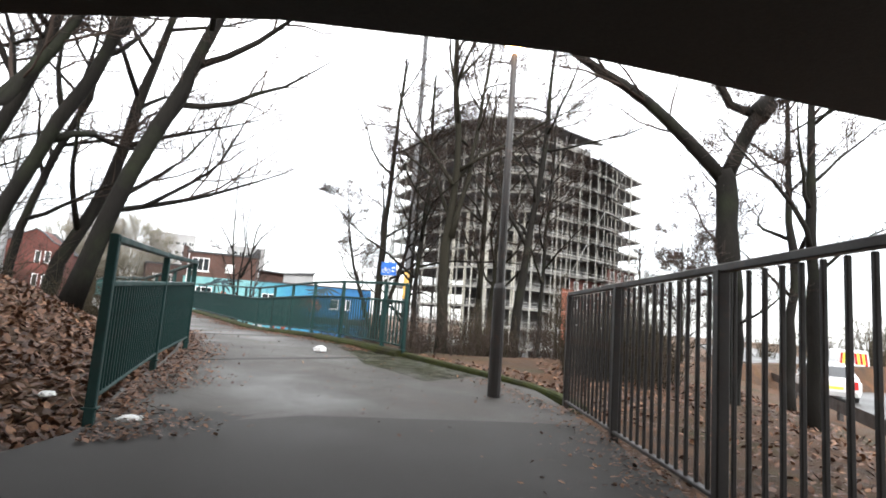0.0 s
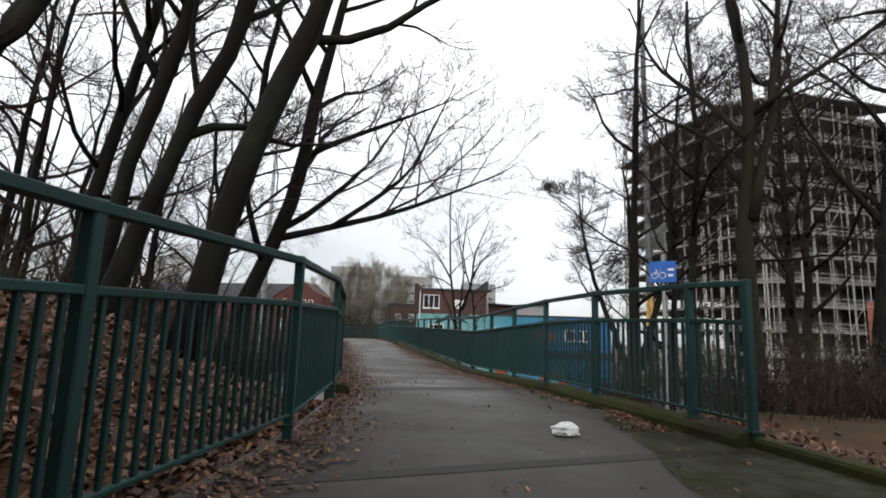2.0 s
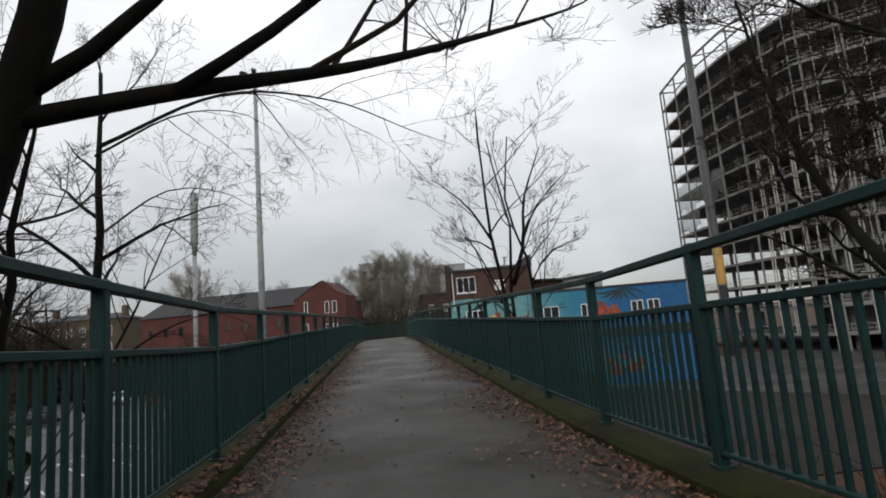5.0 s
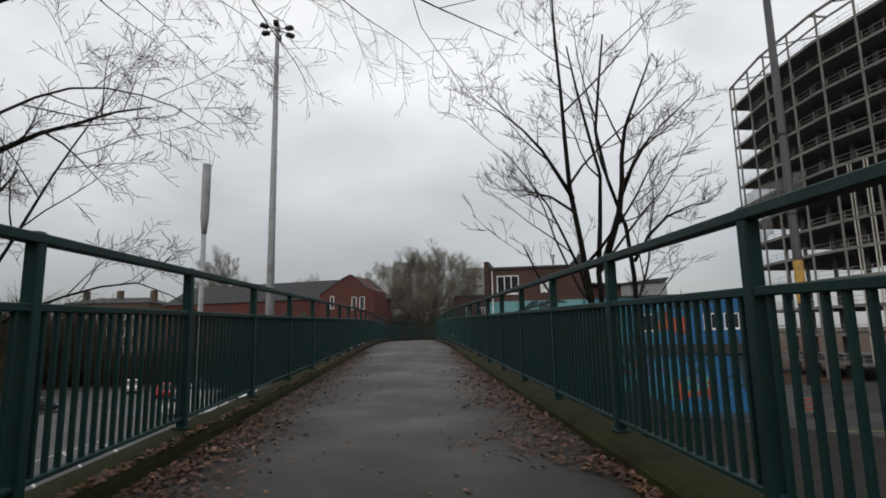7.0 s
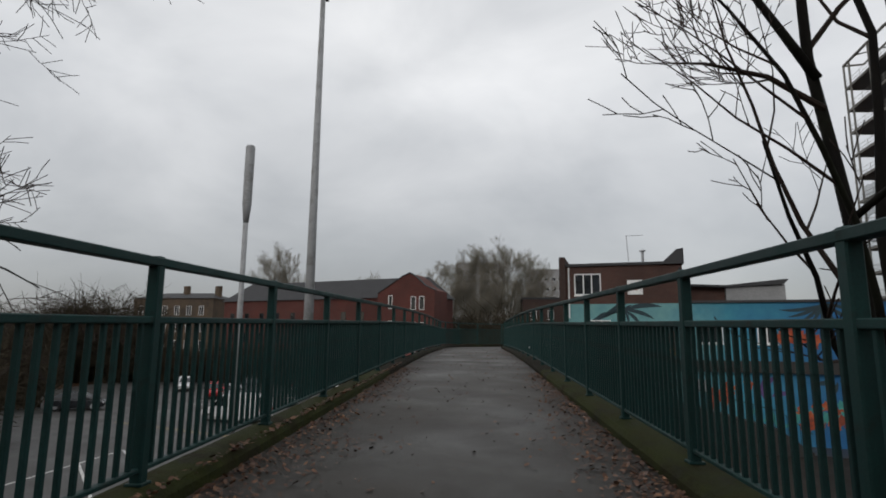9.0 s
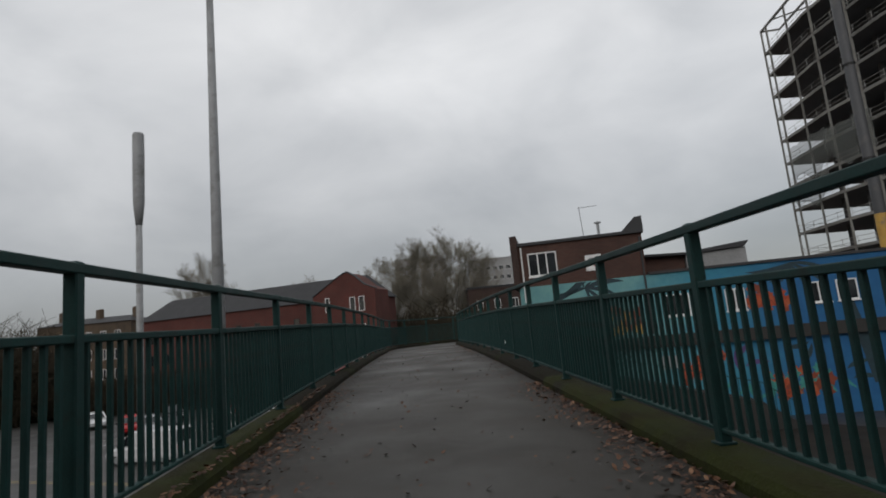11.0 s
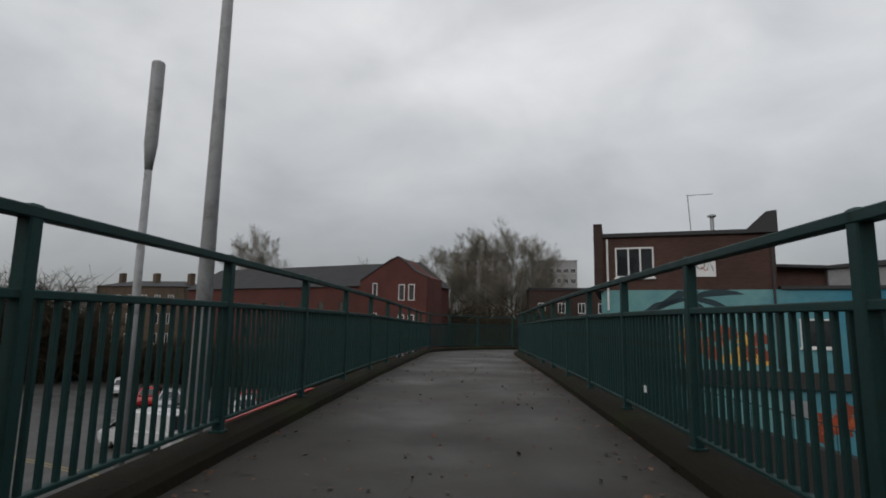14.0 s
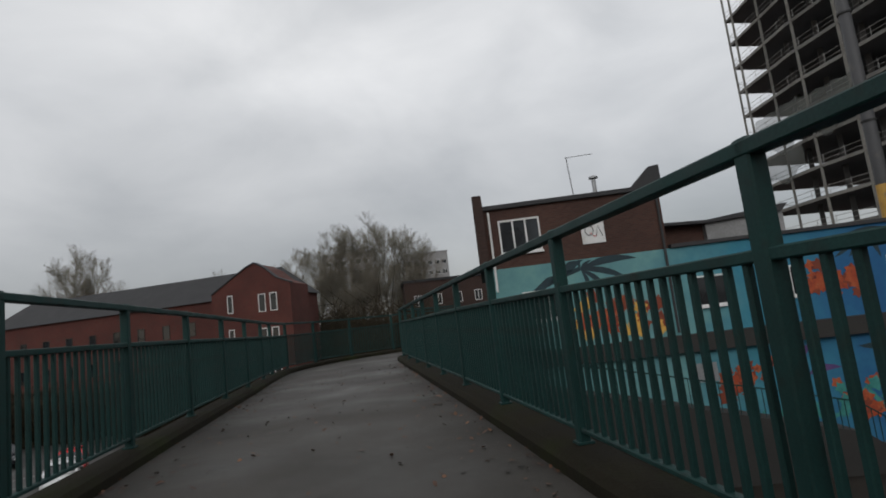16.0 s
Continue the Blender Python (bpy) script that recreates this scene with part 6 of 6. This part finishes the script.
rs = random.Random(77)
shrub_mass("scrub_behind_bridge", [(-76 + rs.uniform(0, 22), 86 + rs.uniform(-5, 8), LOW, rs.uniform(5.5, 10.5), 2.5) for k in range(60)], BUSH, "brown leafless scrub beyond the end of the bridge", 21, 34, 18, 0.075)
shrub_mass("hedge_by_car_park", [(-64 - 42 * k / 59 + rs.uniform(-1, 1), 69 - 22 * k / 59 + rs.uniform(-2, 2), LOW, rs.uniform(4.0, 5.6), 2.2) for k in range(60)], BUSH, "dark leafless hedge along the far side of the car park", 22, 34, 18, 0.07)
shrub_mass("thicket_by_the_road", [(-92 - rs.uniform(0, 40), 44 + rs.uniform(-10, 12), LOW, rs.uniform(6, 11), 3) for k in range(40)], BUSH, "dark leafless thicket beside the road below", 23, 30, 16, 0.09)
yard = []
for k in range(70):
    s, o = rs.uniform(12.5, 23), rs.uniform(7.2, 16)
    p = U * s + N * o
    yard.append((p.x, p.y, ground_height(p.x, p.y) - 0.1, rs.uniform(1.2, 2.6), 1.0))
shrub_mass("brambles_by_the_yard", yard, TWIG, "tangled leafless brambles on the slope by the yard", 24, 9, 8, 0.012)
thicket = []
for k in range(13):
    t = rs.random()
    y = 12.2 + 7.5 * t
    x = 2.2 + 1.7 * t + rs.uniform(0, 1) * (0.35 * y - 2.2 - 1.7 * t)
    thicket.append((x, y, ground_height(x, y) - 0.1, rs.uniform(1.5, 2.7), 1.1))
shrub_mass("thicket_by_the_pollard", thicket, BUSH, "dense dark leafless thicket beside the main road", 28, 28, 14, 0.012)
slope_scrub = []
for k in range(24):
    s, o = rs.uniform(14.5, 21), rs.uniform(7.6, 14)
    p = U * s + N * o
    slope_scrub.append((p.x, p.y, ground_height(p.x, p.y) - 0.1, rs.uniform(0.8, 2.2), 1.1))
shrub_mass("scrub_on_the_slope", slope_scrub, BUSH, "dark leafless scrub on the slope beside the path", 35, 24, 14, 0.012)
wood = []
for k in range(90):
    x, y = rs.uniform(-30, -10), rs.uniform(-2, 21)
    if x < lerp_table(y, [(-5, -8), (10, -11), (21, -17)]):
        wood.append((x, y, ground_height(x, y) - 0.1, rs.uniform(1.5, 4.0), 1.2))
below = []
for k in range(46):
    s, o = rs.uniform(16.8, 21.5), rs.uniform(-7.5, 1.0)
    p = U * s + N * o
    below.append((p.x, p.y, ground_height(p.x, p.y) - 0.1, rs.uniform(1.4, 2.9), 1.1))
shrub_mass("bushes_below_the_railing", below, BUSH, "dense dark bushes on the slope below the railing", 29, 34, 16, 0.014)
shrub_mass("undergrowth_on_the_bank", wood, TWIG, "tangled leafless undergrowth in the wood on the bank", 25, 10, 9, 0.014)
shrub_mass("scrub_by_the_tenement", [(-104 + rs.uniform(0, 10), 42 + rs.uniform(0, 10.5), LOW, rs.uniform(9.5, 12.8), 3) for k in range(22)], BUSH, "dark leafless scrub in front of the old tenement", 36, 30, 16, 0.07)
shrub_mass("far_wood", [(-45 - rs.uniform(0, 60), 2 + rs.uniform(0, 34), LOW, rs.uniform(5, 9), 3) for k in range(50)], BUSH, "dark leafless wood beyond the road", 26, 30, 16, 0.08)
shrub_mass("roadside_scrub", [(rs.uniform(9, 60) * 0.5 + 30, rs.uniform(15, 90), -1.2, rs.uniform(3, 7), 2.5) for k in range(36)], BUSH, "brown leafless scrub beyond the main road", 27, 20, 10, 0.05)


def surface(x, y):
    """The ground sheet's own height, from its one-metre grid."""
    fx, fy = math.floor(x), math.floor(y)
    def h(i, j):
        return ground_height(i, j) + 0.12 * noise.noise(Vector((i * 0.45, j * 0.45, 0.0))) * (1 if s_of((i, j)) < 26 else 0.0)
    u, v = x - fx, y - fy
    return (h(fx, fy) * (1 - u) + h(fx + 1, fy) * u) * (1 - v) + (h(fx, fy + 1) * (1 - u) + h(fx + 1, fy + 1) * u) * v


def leaf_litter(name, spots, label, seed, size=(0.045, 0.1), mat=None, flat=0.35):
    rng = random.Random(seed)
    v, f = [], []
    for x, y, z in spots:
        L, w = rng.uniform(*size), rng.uniform(0.45, 0.75)
        a = rng.random() * 6.283
        ca, sa = math.cos(a), math.sin(a)
        t1, t2, c = rng.gauss(0, flat), rng.gauss(0, flat), rng.uniform(0.0, 0.3)
        k = len(v)
        for px, py, pz in ((-0.5, 0, 0), (-0.12, w * 0.5, c * 0.4), (0.25, w * 0.42, c * 0.5), (0.55, 0, 0.1), (0.25, -w * 0.42, c * 0.5), (-0.12, -w * 0.5, c * 0.4)):
            X, Y, Z = px * L, py * L, (pz + px * t1 + py * t2) * L
            v.append((x + X * ca - Y * sa, y + X * sa + Y * ca, z + Z + 0.25 * L * abs(t1)))
        f += [(k, k + 1, k + 5), (k + 1, k + 2, k + 4, k + 5), (k + 2, k + 3, k + 4)]
    me = bpy.data.meshes.new(name)
    me.from_pydata(v, [], f)
    me.materials.append(mat or LEAF)
    return tagged(new(name, me), label, "leaves", "", "stuff")


LEAF_NODES = LEAF.node_tree
_geo = LEAF_NODES.nodes.new("ShaderNodeNewGeometry")
_tone = ramp_node(LEAF_NODES, _geo.outputs["Random Per Island"], [(0.0, (0.28, 0.22, 0.2)), (0.35, (0.6, 0.5, 0.42)), (0.7, (1.0, 0.9, 0.8)), (0.93, (1.35, 1.3, 1.2)), (1.0, (2.2, 2.3, 2.3))])
_old = LEAF_NODES.nodes["Principled BSDF"].inputs["Base Color"].links[0].from_socket
LEAF_NODES.links.new(mix_node(LEAF_NODES, 1.0, _old, _tone, "MULTIPLY"), LEAF_NODES.nodes["Principled BSDF"].inputs["Base Color"])

rl2 = random.Random(9)
bank = []
while len(bank) < 38000:
    y = rl2.uniform(-6, 19)
    edge_x = lerp_table(y, [(-10, -2.55), (3.4, -2.6), (5.0, -3.0), (7.6, -4.05), (10.2, -5.4), (14, -8.0), (20, -12.4)])
    d = rl2.random() ** 1.6 * 8
    x = edge_x - d
    if -30 < x and rl2.random() < 1.15 - d / 9:
        bank.append((x, y, surface(x, y) + rl2.uniform(0.0, 0.05)))
leaf_litter("leaf_litter_on_bank", bank, "deep brown fallen leaves covering the bank", 31, (0.05, 0.1), flat=0.45)
slope = []
while len(slope) < 7000:
    x, y = rl2.uniform(1.8, 7.5), rl2.uniform(-2, 16)
    p_o = o_of((x, y))
    if p_o > 6.6 or y < 6:
        slope.append((x, y, surface(x, y) + rl2.uniform(0.0, 0.05)))
while len(slope) < 10500:
    p = U * rl2.uniform(6.5, 16) + N * (6.45 + abs(rl2.gauss(0, 0.9)))
    slope.append((p.x, p.y, surface(p.x, p.y) + rl2.uniform(0.0, 0.05)))
leaf_litter("leaf_litter_by_road", slope, "brown fallen leaves on the slope beside the road", 32, (0.05, 0.1), flat=0.45)
edge_leaves = []
for k in range(17500):
    s = rl2.uniform(4.6, 26) if rl2.random() < 0.76 else 26 + 14 * rl2.random() ** 1.3
    left_o = lerp_table(s, [(3.6, 0.4), (4.4, 0.5), (5.6, 0.72), (7.0, 1.12), (8.5, 1.58), (10, 2.0), (11.5, 2.3), (13.5, 2.48), (60, 2.42)])
    wide = lerp_table(s, [(3, 0.8), (8, 1.05), (12, 0.8), (20, 1.05), (30, 1.05), (36, 0.8), (46, 0.4)])
    lump = 0.65 + 0.7 * noise.noise(Vector((s * 0.9, 0, 5)))
    o = left_o + (0.02 if s < 24 else 0.12) + abs(rl2.gauss(0, 0.5)) * wide * max(0.2, lump)
    on_kerb = s > 13.2 and o < left_o + 0.2
    edge_leaves.append(tuple(on(s, o, (0.135 if on_kerb else 0.008) + rl2.uniform(0, 0.02))))
for k in range(9500):
    s = rl2.uniform(10.5, 30) if rl2.random() < 0.8 else 30 + 9 * rl2.random() ** 1.4
    wide = lerp_table(s, [(11, 0.5), (16, 0.85), (24, 1.1), (32, 1.0), (38, 0.6), (47, 0.35)])
    lump = 0.6 + 0.9 * noise.noise(Vector((s * 0.8, 4, 1)))
    o = RIGHT - 0.2 - abs(rl2.gauss(0, 0.5)) * wide * max(0.12, lump)
    edge_leaves.append(tuple(on(s, o, 0.008 + rl2.uniform(0, 0.015))))
for k in range(1500):
    s, side = rl2.uniform(36, 57), rl2.random()
    lump = max(0.1, 0.5 + noise.noise(Vector((s * 1.1, 9 if side < 0.5 else 2, 4))))
    if rl2.random() < lump:
        off = 0.16 + abs(rl2.gauss(0, 0.22))
        edge_leaves.append(tuple(on(s, LEFT + off if side < 0.5 else RIGHT - off, 0.008)))
for k in range(1500):
    s = rl2.uniform(-2, 57)
    edge_leaves.append(tuple(on(s, rl2.uniform(2.9, 5.7), 0.006)))
for k in range(1500):
    y = rl2.uniform(1.5, 9.5)
    x = 1.75 - abs(rl2.gauss(0, 0.35)) if y < 7 else 1.6 - (y - 7) * 0.45 - abs(rl2.gauss(0, 0.3))
    edge_leaves.append(tuple(lift((x, y), 0.008 + rl2.uniform(0, 0.02))))
leaf_litter("leaf_litter_on_path", edge_leaves, "drifts of brown fallen leaves along the path's edges", 33, (0.024, 0.056), flat=0.26)
ivy = []
for k in range(900):
    t = rl2.random()
    z = -0.2 + 2.6 * t
    cx, cy = -12.75 + 0.1 * t + 0.5 * t, 15.7 + 0.1 * t
    a, r = rl2.random() * 6.283, 0.3 + abs(rl2.gauss(0, 0.18)) * (1.2 - 0.6 * t)
    ivy.append((cx + r * math.cos(a), cy + r * math.sin(a), ground_height(-12.75, 15.7) + 0.2 + z))
leaf_litter("ivy", ivy, "dark green ivy climbing the foot of a tree", 34, (0.08, 0.15), IVY, 0.9)
